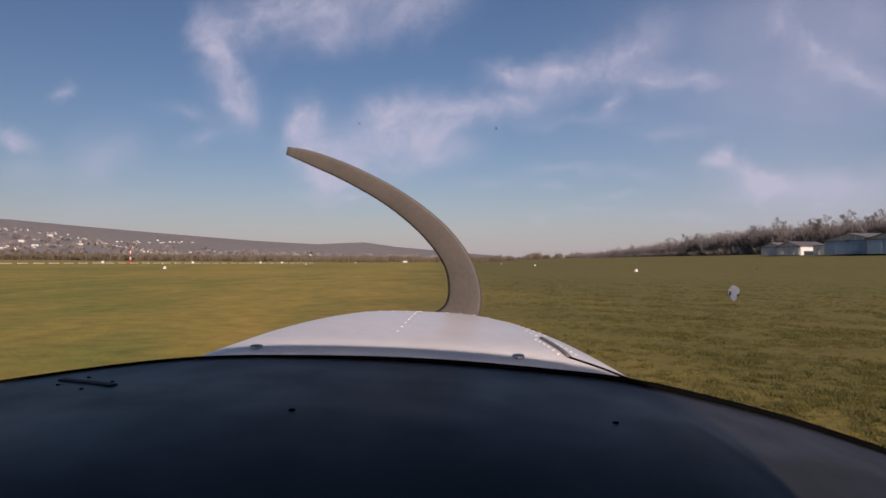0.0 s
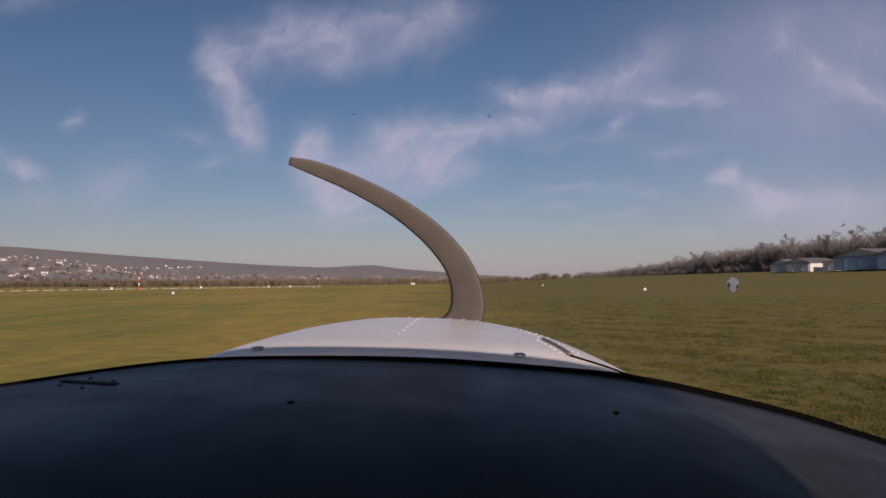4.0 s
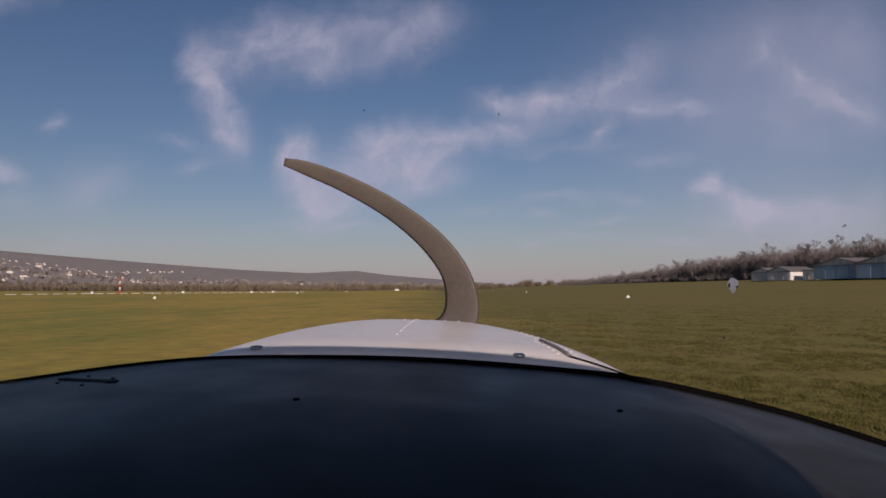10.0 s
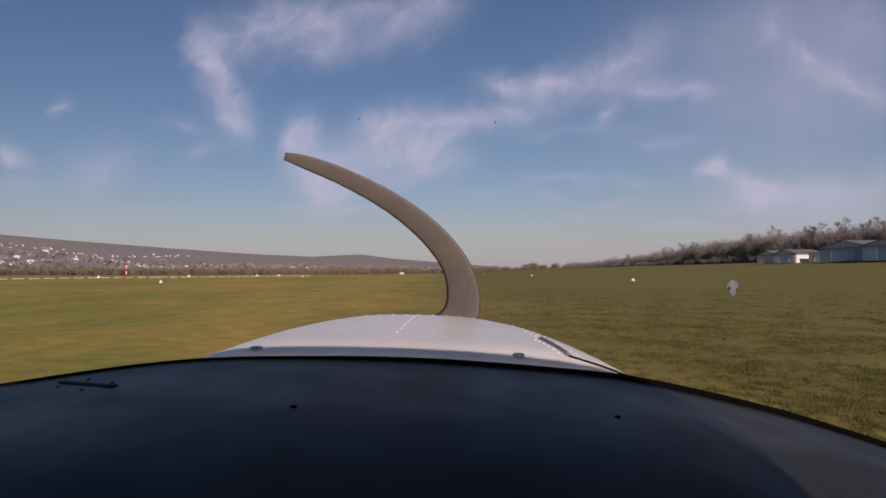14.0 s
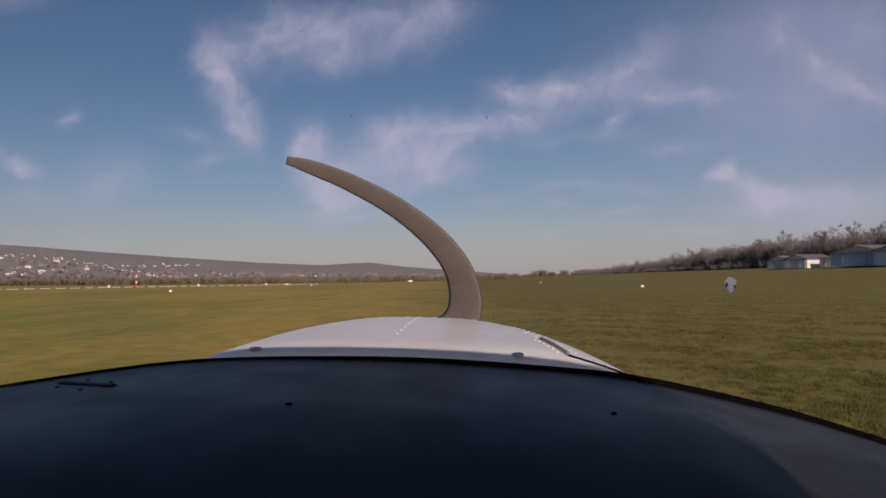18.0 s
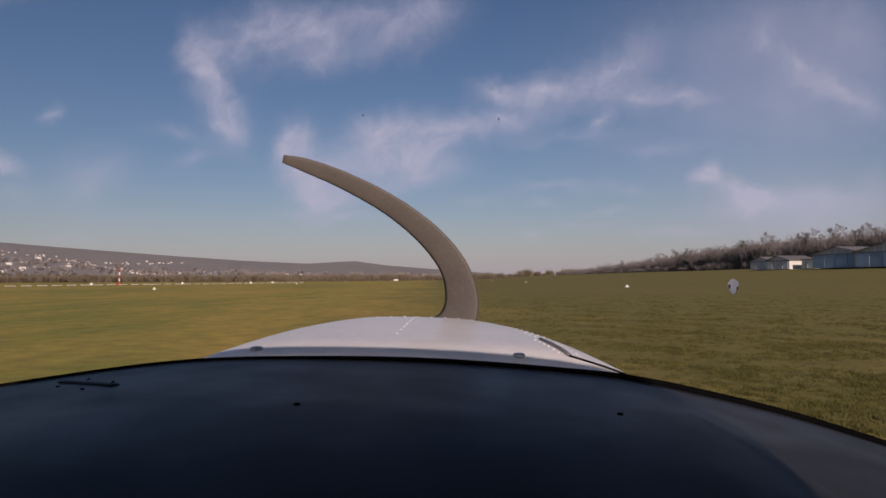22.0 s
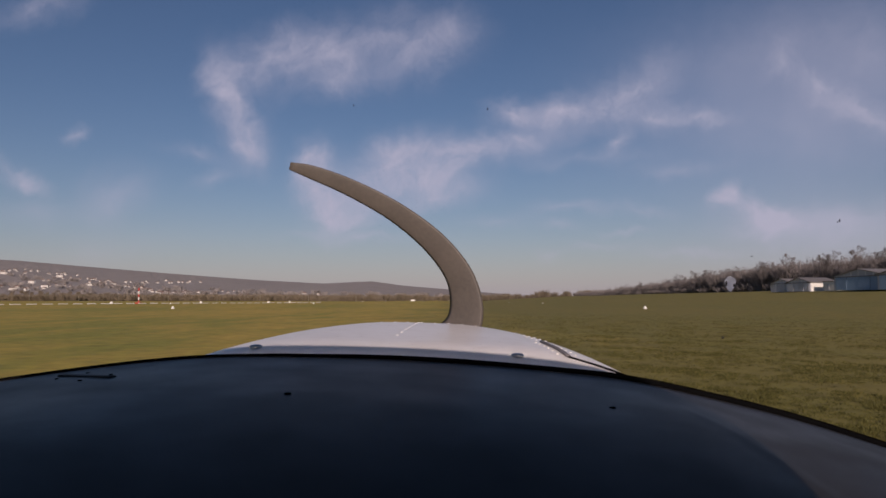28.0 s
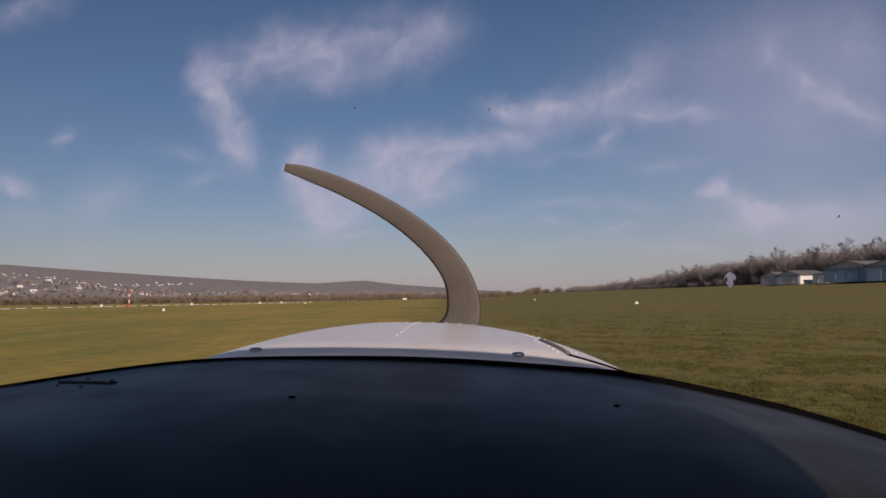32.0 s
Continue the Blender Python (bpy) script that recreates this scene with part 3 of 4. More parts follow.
# cabin shell
bv, bf = [], []
prof = np.linspace(0, math.pi, 19)
for y, w, top, hh in ((1.46, 0.62, -0.50, 0.90), (1.30, 0.92, -0.47, 1.00), (0.3, 0.88, -0.44, 1.05), (-0.6, 0.72, -0.30, 1.00), (-1.3, 0.60, -0.30, 0.75)):
    for a in prof:
        bv.append((CX + w * math.copysign(abs(math.cos(a)) ** 0.5, math.cos(a)), y, top - hh * abs(math.sin(a)) ** 0.5))
for i in range(4):
    for a in range(len(prof) - 1):
        k = i * len(prof) + a
        bf.append((k, k + 1, k + len(prof) + 1, k + len(prof)))
shell = part("fuselage", mesh_of("fuselage", bv, bf, M_PAINT, True), plane_ob, "white fuselage shell")
thick = shell.modifiers.new("thick", "SOLIDIFY")
thick.thickness = 0.02


def arch(w, eaves, crown, n=17):
    """Points of a low arch over the cabin, from one side to the other."""
    return [(CX + w * math.sin(a), eaves + (crown - eaves) * math.cos(a) ** 0.8) for a in np.linspace(-math.pi / 2, math.pi / 2, n)]


def roof_mesh(name, lift, mat):
    rows_ = [(0.115, 0.64), (0.0, 0.66), (-0.6, 0.66), (-1.32, 0.58)]
    v, f = [], []
    for y, w in rows_:
        ring_ = arch(w, 0.31 + lift, 0.46 + lift - (0.05 if y < -1 else 0))
        v += [(x, y, z) for x, z in ring_]
    n = len(arch(1, 0, 1))
    for i in range(len(rows_) - 1):
        for a in range(n - 1):
            f.append((i * n + a, i * n + a + 1, (i + 1) * n + a + 1, (i + 1) * n + a))
    k = len(v)
    v += [(x, y, z - 0.012) for x, y, z in v]
    f += [tuple(q + k for q in p[::-1]) for p in f]
    for i in range(len(rows_) - 1):
        for a in (0, n - 1):
            f.append((i * n + a, (i + 1) * n + a, (i + 1) * n + a + k, i * n + a + k))
    for i in (0, len(rows_) - 1):
        for a in range(n - 1):
            f.append((i * n + a, i * n + a + 1, i * n + a + 1 + k, i * n + a + k))
    return mesh_of(name, v, f, mat, True)


part("cabin_roof", roof_mesh("cabin_roof", 0.018, M_PAINT), plane_ob, "white cabin roof skin")
part("headliner", roof_mesh("headliner", 0.0, M_LINER), plane_ob, "grey cabin roof lining")
bulk = [(x, -1.30, z) for x, z in arch(0.57, 0.30, 0.39)] + [(CX + 0.55, -1.30, -0.75), (CX + 0.35, -1.30, -0.93), (CX - 0.35, -1.30, -0.93), (CX - 0.55, -1.30, -0.75)]
nb = len(bulk)
part("rear_bulkhead", mesh_of("rear_bulkhead", bulk + [(x, y + 0.04, z) for x, y, z in bulk], [tuple(range(nb)), tuple(range(2 * nb - 1, nb - 1, -1))] + [(k, (k + 1) % nb, nb + (k + 1) % nb, nb + k) for k in range(nb)], M_LINER), plane_ob, "grey cabin bulkhead")
for sx in (-1, 1):
    part("door_post", tube_mesh("door_post", [(CX + sx * 0.70, -0.5, -0.32), (CX + sx * 0.68, -0.55, 0.0), (CX + sx * 0.655, -0.6, 0.31)], 0.035, M_LINER, 8), plane_ob, "grey door post")
    for y0, y1, w0, w1 in ((0.11, -0.52, 0.64, 0.66), (-0.60, -1.28, 0.66, 0.58)):
        pane = [(CX + sx * (w0 + 0.05), y0, -0.31), (CX + sx * (w1 + 0.05), y1, -0.31), (CX + sx * w1, y1, 0.30), (CX + sx * w0, y0, 0.30)]
        pane += [(x - sx * 0.005, y, z) for x, y, z in pane]
        win = part("side_window", mesh_of("side_window", pane, [(0, 1, 2, 3), (7, 6, 5, 4), (0, 4, 5, 1), (1, 5, 6, 2), (2, 6, 7, 3), (3, 7, 4, 0)], M_GLASS), plane_ob, "clear side window")
        win.visible_shadow = False

# windscreen: from the seal up and back to the roof's front edge
sv, sf, up = [], [], 16
for x, y, z in EDGE[::8]:
    for j in range(up + 1):
        t = j / up
        side = max(min(x, 0.62), -0.66) * 0.95
        crown = 0.45 - 0.3 * (side - CX) ** 2
        sv.append((x + (side - x) * t, y + (0.115 - y) * t ** 2.2, z + 0.004 + (crown - z) * t))
cols = len(EDGE[::8])
for i in range(cols - 1):
    for j in range(up):
        a = i * (up + 1) + j
        sf.append((a, a + 1, a + up + 2, a + up + 1))
screen = part("windscreen", mesh_of("windscreen", sv, sf, M_GLASS, True), plane_ob, "clear acrylic windscreen with dried splashes")
screen.visible_shadow = False


screen_tree = BVHTree.FromPolygons([Vector(p) for p in sv], sf)


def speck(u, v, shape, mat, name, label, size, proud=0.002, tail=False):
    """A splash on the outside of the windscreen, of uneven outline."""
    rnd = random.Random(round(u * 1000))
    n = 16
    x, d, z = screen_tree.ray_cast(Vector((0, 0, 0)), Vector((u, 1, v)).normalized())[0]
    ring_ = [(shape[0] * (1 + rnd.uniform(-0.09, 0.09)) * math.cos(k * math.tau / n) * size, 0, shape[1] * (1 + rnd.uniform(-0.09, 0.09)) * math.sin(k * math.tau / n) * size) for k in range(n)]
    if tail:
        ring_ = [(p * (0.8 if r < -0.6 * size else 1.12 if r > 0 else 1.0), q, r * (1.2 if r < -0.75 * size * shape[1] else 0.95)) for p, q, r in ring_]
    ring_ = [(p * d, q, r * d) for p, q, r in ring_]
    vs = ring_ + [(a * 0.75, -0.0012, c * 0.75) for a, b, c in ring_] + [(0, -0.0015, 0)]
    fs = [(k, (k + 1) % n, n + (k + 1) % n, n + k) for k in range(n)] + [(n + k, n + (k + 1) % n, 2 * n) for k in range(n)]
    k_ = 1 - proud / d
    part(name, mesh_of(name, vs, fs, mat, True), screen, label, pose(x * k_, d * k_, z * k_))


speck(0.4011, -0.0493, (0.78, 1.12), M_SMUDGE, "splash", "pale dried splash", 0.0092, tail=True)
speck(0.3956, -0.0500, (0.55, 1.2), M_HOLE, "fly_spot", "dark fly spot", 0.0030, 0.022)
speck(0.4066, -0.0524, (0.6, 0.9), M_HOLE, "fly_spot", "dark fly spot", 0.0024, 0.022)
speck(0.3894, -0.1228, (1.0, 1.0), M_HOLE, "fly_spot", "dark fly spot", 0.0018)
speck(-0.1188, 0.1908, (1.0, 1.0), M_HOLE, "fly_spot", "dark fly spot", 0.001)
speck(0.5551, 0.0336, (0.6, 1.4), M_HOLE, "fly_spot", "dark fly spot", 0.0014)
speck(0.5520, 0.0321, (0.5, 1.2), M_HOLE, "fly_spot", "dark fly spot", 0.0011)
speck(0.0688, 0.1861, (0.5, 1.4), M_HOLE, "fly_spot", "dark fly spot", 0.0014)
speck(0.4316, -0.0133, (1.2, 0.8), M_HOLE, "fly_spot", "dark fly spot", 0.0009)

# undercarriage, which carries it on the grass
tyre_me = lathe_mesh("tyre", [(0.10, -0.05), (0.155, -0.055), (0.178, -0.03), (0.18, 0), (0.178, 0.03), (0.155, 0.055), (0.10, 0.05)], M_RUBBER, 28)
rim_me = lathe_mesh("rim", [(0.03, -0.052), (0.10, -0.045), (0.10, 0.045), (0.03, 0.052)], M_METAL, 20)
for x, y in ((CX, 2.05), (CX - 1.1, -0.1), (CX + 1.1, -0.1)):
    z = (0.18 - 2.0 / SIZE - y * 0.0522 + x * 0.00384) / 0.9986
    wheel = part("wheel", tyre_me, plane_ob, "black tyre on a metal rim", pose(x, y, z, 0, 90, 0))
    part("rim", rim_me, wheel, "metal rim")
    side_ = 0 if x == CX else math.copysign(1, x - CX)
    inner = x - 0.55 * side_
    part("gear_leg", tube_mesh("gear_leg", [(inner, y, -1.20), ((x + inner) / 2, y, -1.5), (x + (0.09 if x == CX else -0.07 * side_), y, z)], 0.035, M_PAINT, 10), plane_ob, "white undercarriage leg")


# ---- the airfield ----
def ground_at(x, y):
    return float(height(x, y))


# pyramid markers along both edges of the strip
def pyramid_mesh():
    v = [(-0.45, -0.45, 0), (0.45, -0.45, 0), (0.45, 0.45, 0), (-0.45, 0.45, 0), (-0.1, -0.1, 0.72), (0.1, -0.1, 0.72), (0.1, 0.1, 0.72), (-0.1, 0.1, 0.72)]
    f = [(0, 1, 5, 4), (1, 2, 6, 5), (2, 3, 7, 6), (3, 0, 4, 7), (4, 5, 6, 7), (3, 2, 1, 0)]
    return mesh_of("marker", v, f, M_WHITE)


marker_me = pyramid_mesh()
for x, y, turn in ((-58, 150, 10), (-61, 320, 30), (-60, 490, 0), (-60, 660, 20), (-118, 176, 5), (-117, 300, 0), (38, 142, 15), (40, 315, 0), (39, 485, 40), (40, 650, 0), (116, 232, 10), (30, 900, 0)):
    ob = new("edge_marker", marker_me)
    ob.matrix_basis = pose(x, y, ground_at(x, y) - 0.02, 0, 0, turn) @ Matrix.Scale(0.75, 4)
    tagged(ob, "white pyramid edge marker on mown grass", "marker", "strip edge markers")

# the long row of white boundary slabs with boxes between
slab_me = box_mesh("slab", (4.1, 0.6, 0.30), M_WHITE, 0.05, (0, 0, 0.13))
boxm_me = box_mesh("box", (1.0, 1.0, 0.95), M_WHITE, 0.06, (0, 0, 0.46))
for k in range(-5, 31):
    x, y = -158 + 2.56 * k, 260 + 6.04 * k
    ob = new("boundary_slab", slab_me)
    ob.matrix_basis = pose(x, y, ground_at(x, y), 0, 0, 67 + random.uniform(-2, 2))
    tagged(ob, "long low white boundary slab on grass", "boundary slab", "row of boundary slabs")
    if k in (-4, 6, 14, 22, 25):
        ob = new("boundary_box", boxm_me)
        ob.matrix_basis = pose(x + 1.4, y + 2.6, ground_at(x + 1.4, y + 2.6), 0, 0, 8)
        tagged(ob, "white box marker beside the boundary slabs", "marker", "boundary boxes")

# red and white mast
mast = thing("windsock_mast", "red and white banded mast on the field's edge", "mast", m=pose(-140, 322, ground_at(-140, 322)))
for k in range(5):
    part("band", lathe_mesh("band", [(0.30, 0), (0.30, 1.38), (0.22, 1.4)], M_RED if k % 2 == 0 else M_WHITE, 12), mast, "red band" if k % 2 == 0 else "white band", pose(0, 0, 1.4 * k))
part("footing", box_mesh("footing", (2.4, 2.4, 0.5), M_RED, 0.05, (0, 0, 0.2)), mast, "red footing")

# pale posts along the field's far edge
post_me = lathe_mesh("post", [(0.16, -0.3), (0.13, 5.2), (0.17, 5.2), (0.17, 5.35)], M_CREAM, 10)
for k in range(9):
    x, y = -432 + 43 * k, 655 + 6 * (k % 3)
    ob = new("boundary_post", post_me)
    ob.matrix_basis = pose(x, y, ground_at(x, y))
    tagged(ob, "pale slender post at the field's far edge", "post", "posts along the field's edge")

# white board far down the strip
board = thing("white_board", "white board standing at the far end of the field", "board", m=pose(-34, 640, ground_at(-34, 640)))
part("panel", box_mesh("panel", (3.6, 0.2, 1.3), M_WHITE, 0.03, (0, 0, 1.1)), board)
for sx in (-1.4, 1.4):
    part("post", box_mesh("post", (0.15, 0.15, 1.2), M_WHITE, 0.02, (sx, 0.18, 0.55)), board)


# ---- hangars ----
def hangar(x, y, turn, w, length, eave, ridge, gable_mat, side_mat, door, roof_mat):
    """A gabled hangar: gable ends on local -x and +x, long sides on -y and +y."""
    h = thing("hangar", "", "hangar", "row of hangars", pose(x, y, ground_at(x, y) - 0.1, 0, 0, turn))
    hw, hl = w / 2, length / 2
    for s in (-1, 1):
        v = [(s * hl, -hw, 0), (s * hl, hw, 0), (s * hl, hw, eave), (s * hl, 0, ridge), (s * hl, -hw, eave)]
        v += [(a - s * 0.25, b, c) for a, b, c in v]
        f = [(0, 1, 2, 3, 4), (9, 8, 7, 6, 5)] + [(k, (k + 1) % 5, 5 + (k + 1) % 5, 5 + k) for k in range(5)]
        part("gable_wall", mesh_of("gable_wall", v, f, gable_mat), h)
        part("side_wall", box_mesh("side_wall", (length - 0.5, 0.25, eave), side_mat, 0, (0, s * (hw - 0.125), eave / 2)), h)
        slope = math.hypot(hw + 0.5, (ridge - eave) * (hw + 0.5) / hw)
        pitch = math.degrees(math.atan2(ridge - eave, hw))
        part("roof", box_mesh("roof", (length + 0.8, slope, 0.14), roof_mat, 0, (0, 0, 0)), h, "", pose(0, s * (hw + 0.5) / 2, ridge - (ridge - eave) * (hw + 0.5) / hw / 2 + 0.09, -s * pitch, 0, 0))
    part("door_track", box_mesh("door_track", (0.22, w * 0.97, 0.22), M_ROOFING, 0.02, (-hl - 0.13, 0, eave * 0.95)), h, "dark sliding door track")
    for k in range(-3, 4):
        top = eave + (ridge - eave) * (1 - abs(k) / 3.5)
        part("gable_rib", box_mesh("gable_rib", (0.06, 0.16, max(top - eave - 0.1, 0.2)), M_WHITE, 0, (-hl - 0.03, k * hw / 3.5, eave + max(top - eave - 0.1, 0.2) / 2)), h, "pale gable rib")
    leaves = 4
    lw = w * 0.92 / leaves
    for k in range(leaves):
        part("door_leaf", box_mesh("door_leaf", (0.12, lw - 0.06, eave * 0.92), door, 0.02, (-hl - 0.07 - 0.05 * (k % 2), -w * 0.46 + lw * (k + 0.5), eave * 0.46)), h, "sliding door leaf")
    return h


BLUE = "hangar with a grey gable over blue sliding doors"
ROW = ((112, 237, 8, 11.5, 9, 2.8, 4.2, M_GREY, M_WHITE, M_GREY, M_ROOFING, "small pale grey gabled hangar beside the wood"),
       (112, 225, 8, 11.5, 9, 2.8, 4.2, M_GREY, M_WHITE, M_GREY, M_ROOFING, "small pale grey gabled hangar with a white side wall"),
       (112, 188, 8, 19, 14, 3.7, 5.4, M_GREY, M_CREAM, M_STEEL, M_ROOFING, BLUE),
       (112, 168, 8, 19, 14, 3.7, 5.4, M_GREY, M_CREAM, M_STEEL, M_ROOFING, BLUE),
       (112, 148, 8, 19, 14, 3.7, 5.4, M_GREY, M_CREAM, M_STEEL, M_ROOFING, BLUE),
       (113, 112, 8, 21, 14, 3.8, 6.0, M_STEEL, M_CREAM, M_STEEL, M_ROOFING, "blue steel gabled hangar standing on its own"),
       (113, 72, 6, 23, 15, 3.8, 6.2, M_STEEL, M_CREAM, M_STEEL, M_ROOFING, "one of two joined blue steel gabled hangars"),
       (113, 48, 6, 23, 15, 3.8, 6.2, M_STEEL, M_CREAM, M_STEEL, M_ROOFING, "one of two joined blue steel gabled hangars"),
       (114, 20, 5, 17, 16, 3.6, 5.6, M_GREY, M_CREAM, M_GREY, M_ROOFING, "grey gabled hangar with a sunlit cream side wall"),
       (115, -8, 5, 26, 20, 4.2, 5.8, M_GREY, M_CREAM, M_GREY, M_ROOFING, "wide low grey hangar with a cream side wall"),
       (116, -40, 5, 22, 18, 4.2, 5.8, M_STEEL, M_CREAM, M_STEEL, M_RUST, "dark hangar with a red-brown roof and cream side"),
       (116, -68, 5, 24, 18, 4.0, 5.4, M_GREY, M_GREY, M_GREY, M_ROOFING, "broad pale grey hangar with a shallow roof"))
for *dims, text in ROW:
    tagged(hangar(*dims), text)


def store(x, y, mat, text):
    """A small flat-roofed store between the hangars, with a door in its front."""
    st_ = thing("store_shed", text, "shed", m=pose(x, y, ground_at(x, y) - 0.1, 0, 0, 8))
    part("wall", box_mesh("wall", (5, 6, 2.7), mat, 0.03, (0, 0, 1.35)), st_)
    part("roof", box_mesh("roof", (5.5, 6.5, 0.2), M_ROOFING, 0.02, (0, 0, 2.8)), st_)
    part("door", box_mesh("door", (0.08, 1.1, 2.0), M_GREY, 0.01, (-2.54, 0.8, 1.05)), st_)


store(113, 212, M_WHITE, "white flat-roofed store beside a grey hangar")
store(114, 131.5, M_CREAM, "cream flat-roofed store between blue hangars")
store(114, 94, M_WHITE, "small white store between blue hangars")


# ---- works beyond the far end of the field ----
def works(x, y, turn):
    """Pale industrial blocks with two slim chimneys and a silo."""
    w = thing("factory", "pale industrial works with slim chimneys beyond bare trees", "factory", m=pose(x, y, ground_at(x, y) - 0.3, 0, 0, turn))
    for name, size, at, mat in (("main_block", (26, 14, 15), (0, 0, 7.5), M_RENDER), ("low_block", (18, 12, 9), (-22, 1, 4.5), M_GREY), ("tower_block", (8, 9, 20), (12, 4, 10), M_RENDER)):
        block = part(name, box_mesh(name, size, mat, 0.1, at), w)
        for k in range(int(size[0] // 4)):
            part("window", box_mesh("window", (2.0, 0.2, 1.8), M_PANE), block, "", pose(at[0] - size[0] / 2 + 2.6 + k * 4, at[1] - size[1] / 2 - 0.08, size[2] * 0.7))
        part("roof", box_mesh("roof", (size[0] + 0.6, size[1] + 0.6, 0.4), M_ROOFING, 0.05, (at[0], at[1], size[2] + 0.2)), w)
    w.scale = (0.8, 0.8, 0.7)
    for cx, tall in ((-6, 26), (-1, 24)):
        part("chimney", lathe_mesh("chimney", [(0.9, 0), (0.7, tall - 0.4), (0.85, tall - 0.4), (0.85, tall)], M_WHITE, 14), w, "slim white chimney", pose(cx, 9, 0))
    part("silo", lathe_mesh("silo", [(2.6, 0), (2.6, 15), (1.6, 16.6), (0.4, 17)], M_GREY, 18), w, "grey steel silo", pose(20, -2, 0))


works(232, 1260, 12)


# ---- bare trees ----
def limb(v, f, a, b, ra, rb):
    """A three-sided tapered stick from a to b."""
    way = b - a
    side = way.cross(Vector((0.3, 0.2, 1)))
    if side.length < 1e-4:
        side = Vector((1, 0, 0))
    side.normalize()
    other = way.cross(side).normalized()
    k = len(v)
    for p, r in ((a, ra), (b, rb)):
        for q in range(3):
            c = q * math.tau / 3
            v.append(p + (side * math.cos(c) + other * math.sin(c)) * r)
    for q in range(3):
        n = (q + 1) % 3
        f.append((k + q, k + n, k + 3 + n, k + 3 + q))


def bare_tree(seed, tall, spread, twigs):
    """Trunk and crown of a leafless tree: limbs that fork three times and end in fine twigs."""
    rnd = random.Random(seed)
    tv, tf, cv_, cf_ = [], [], [], []
    p, way, r = Vector((0, 0, -0.3)), Vector((0, 0, 1)), tall * 0.016
    forks = []
    for k in range(7):
        q = p + (way + Vector((rnd.uniform(-.12, .12), rnd.uniform(-.12, .12), 0))) * tall * 0.12
        limb(tv, tf, p, q, r, r * 0.86)
        r *= 0.86
        p = q
        if k >= 1:
            forks += [(Vector(p), r * 0.5)] * (2 + (k > 3))
    ends = []

    def grow(p, way, length, r, level):
        for _ in range(2):
            q = p + way * length * 0.5
            limb(cv_, cf_, p, q, r, r * 0.75)
            r *= 0.75
            p = q
            way = (way + Vector((rnd.uniform(-.25, .25), rnd.uniform(-.25, .25), rnd.uniform(-.05, .22)))).normalized()
        ends.append((p, way))
        if level:
            for _ in range(3):
                w2 = (way + Vector((rnd.uniform(-.8, .8), rnd.uniform(-.8, .8), rnd.uniform(-.2, .7)))).normalized()
                grow(p, w2, length * rnd.uniform(0.5, 0.75), r, level - 1)

    for p, r in forks:
        a = rnd.uniform(0, math.tau)
        rise = rnd.uniform(0.35, 1.1)
        grow(p, Vector((math.cos(a) * spread, math.sin(a) * spread, rise)).normalized(), tall * rnd.uniform(0.12, 0.2), r, 2)
    for p, way in ends:
        for _ in range(twigs):
            d = (way + Vector((rnd.uniform(-1, 1), rnd.uniform(-1, 1), rnd.uniform(-.5, .9)))).normalized() * tall * rnd.uniform(0.04, 0.1)
            s = d.cross(Vector((rnd.uniform(-1, 1), rnd.uniform(-1, 1), 1))).normalized() * tall * 0.0024
            k = len(cv_)
            cv_ += [p - s, p + s, p + d]
            cf_.append((k, k + 1, k + 2))
    return tv, tf, cv_, cf_


TREES = []
for seed, tall, spread in ((11, 15, 0.8), (12, 17, 0.7), (13, 13, 1.0), (14, 16, 0.9), (15, 14, 0.75), (16, 18, 0.6)):
    tv, tf, cv_, cf_ = bare_tree(seed, tall, spread, 7)
    TREES.append((mesh_of("trunk", tv, tf, M_BARK), mesh_of("crown", cv_, cf_, M_HAZY_TWIG), tv + cv_, tf + [tuple(len(tv) + i for i in f) for f in cf_]))

rnd = random.Random(5)


def far_low(y):
    """The wood's trees grow lower towards its far end."""
    return float(1.18 - 0.36 * smooth01((y - 380) / 150) - 0.36 * smooth01((y - 520) / 260))


y = 120.0
while y < 720:
    x = 150 + rnd.uniform(-4, 9)
    trunk_me, crown_me, *_ = TREES[rnd.randrange(6)]
    s = rnd.uniform(0.56, 0.68) * far_low(y)
    t = thing("bare_tree", "leafless grey-brown tree at the edge of a winter wood", "tree", "trees at the wood's edge", pose(x, y, ground_at(x, y), 0, 0, rnd.uniform(0, 360)))
    t.scale = (s, s, s)
    part("trunk", trunk_me, t)
    part("crown", crown_me, t)
    y += rnd.uniform(3.2, 5.6)


def scatter(name, label, category, mat, places, shapes):
    """Many copies of shapes joined into one mesh: places are (x, y, z, turn, scale, shape)."""
    all_v, all_f, base = [], [], 0
    for x, y, z, turn, s, k in places:
        v, f = shapes[k]
        c, n = math.cos(turn) * s, math.sin(turn) * s
        all_v.append(np.stack((v[:, 0] * c - v[:, 1] * n + x, v[:, 0] * n + v[:, 1] * c + y, v[:, 2] * s + z), 1))
        all_f.append(f + base)
        base += len(v)
    v = np.concatenate(all_v)
    f = np.concatenate(all_f)
    me = bpy.data.meshes.new(name)
    me.vertices.add(len(v))
    me.vertices.foreach_set("co", v.astype(np.float32).ravel())
    me.loops.add(f.size)
    me.loops.foreach_set("vertex_index", f.astype(np.int32).ravel())
    me.polygons.add(len(f))
    me.polygons.foreach_set("loop_start", np.arange(0, f.size, 3, dtype=np.int32))
    me.update(calc_edges=True)
    me.materials.append(mat)
    return tagged(new(name, me), label, category, kind="stuff")


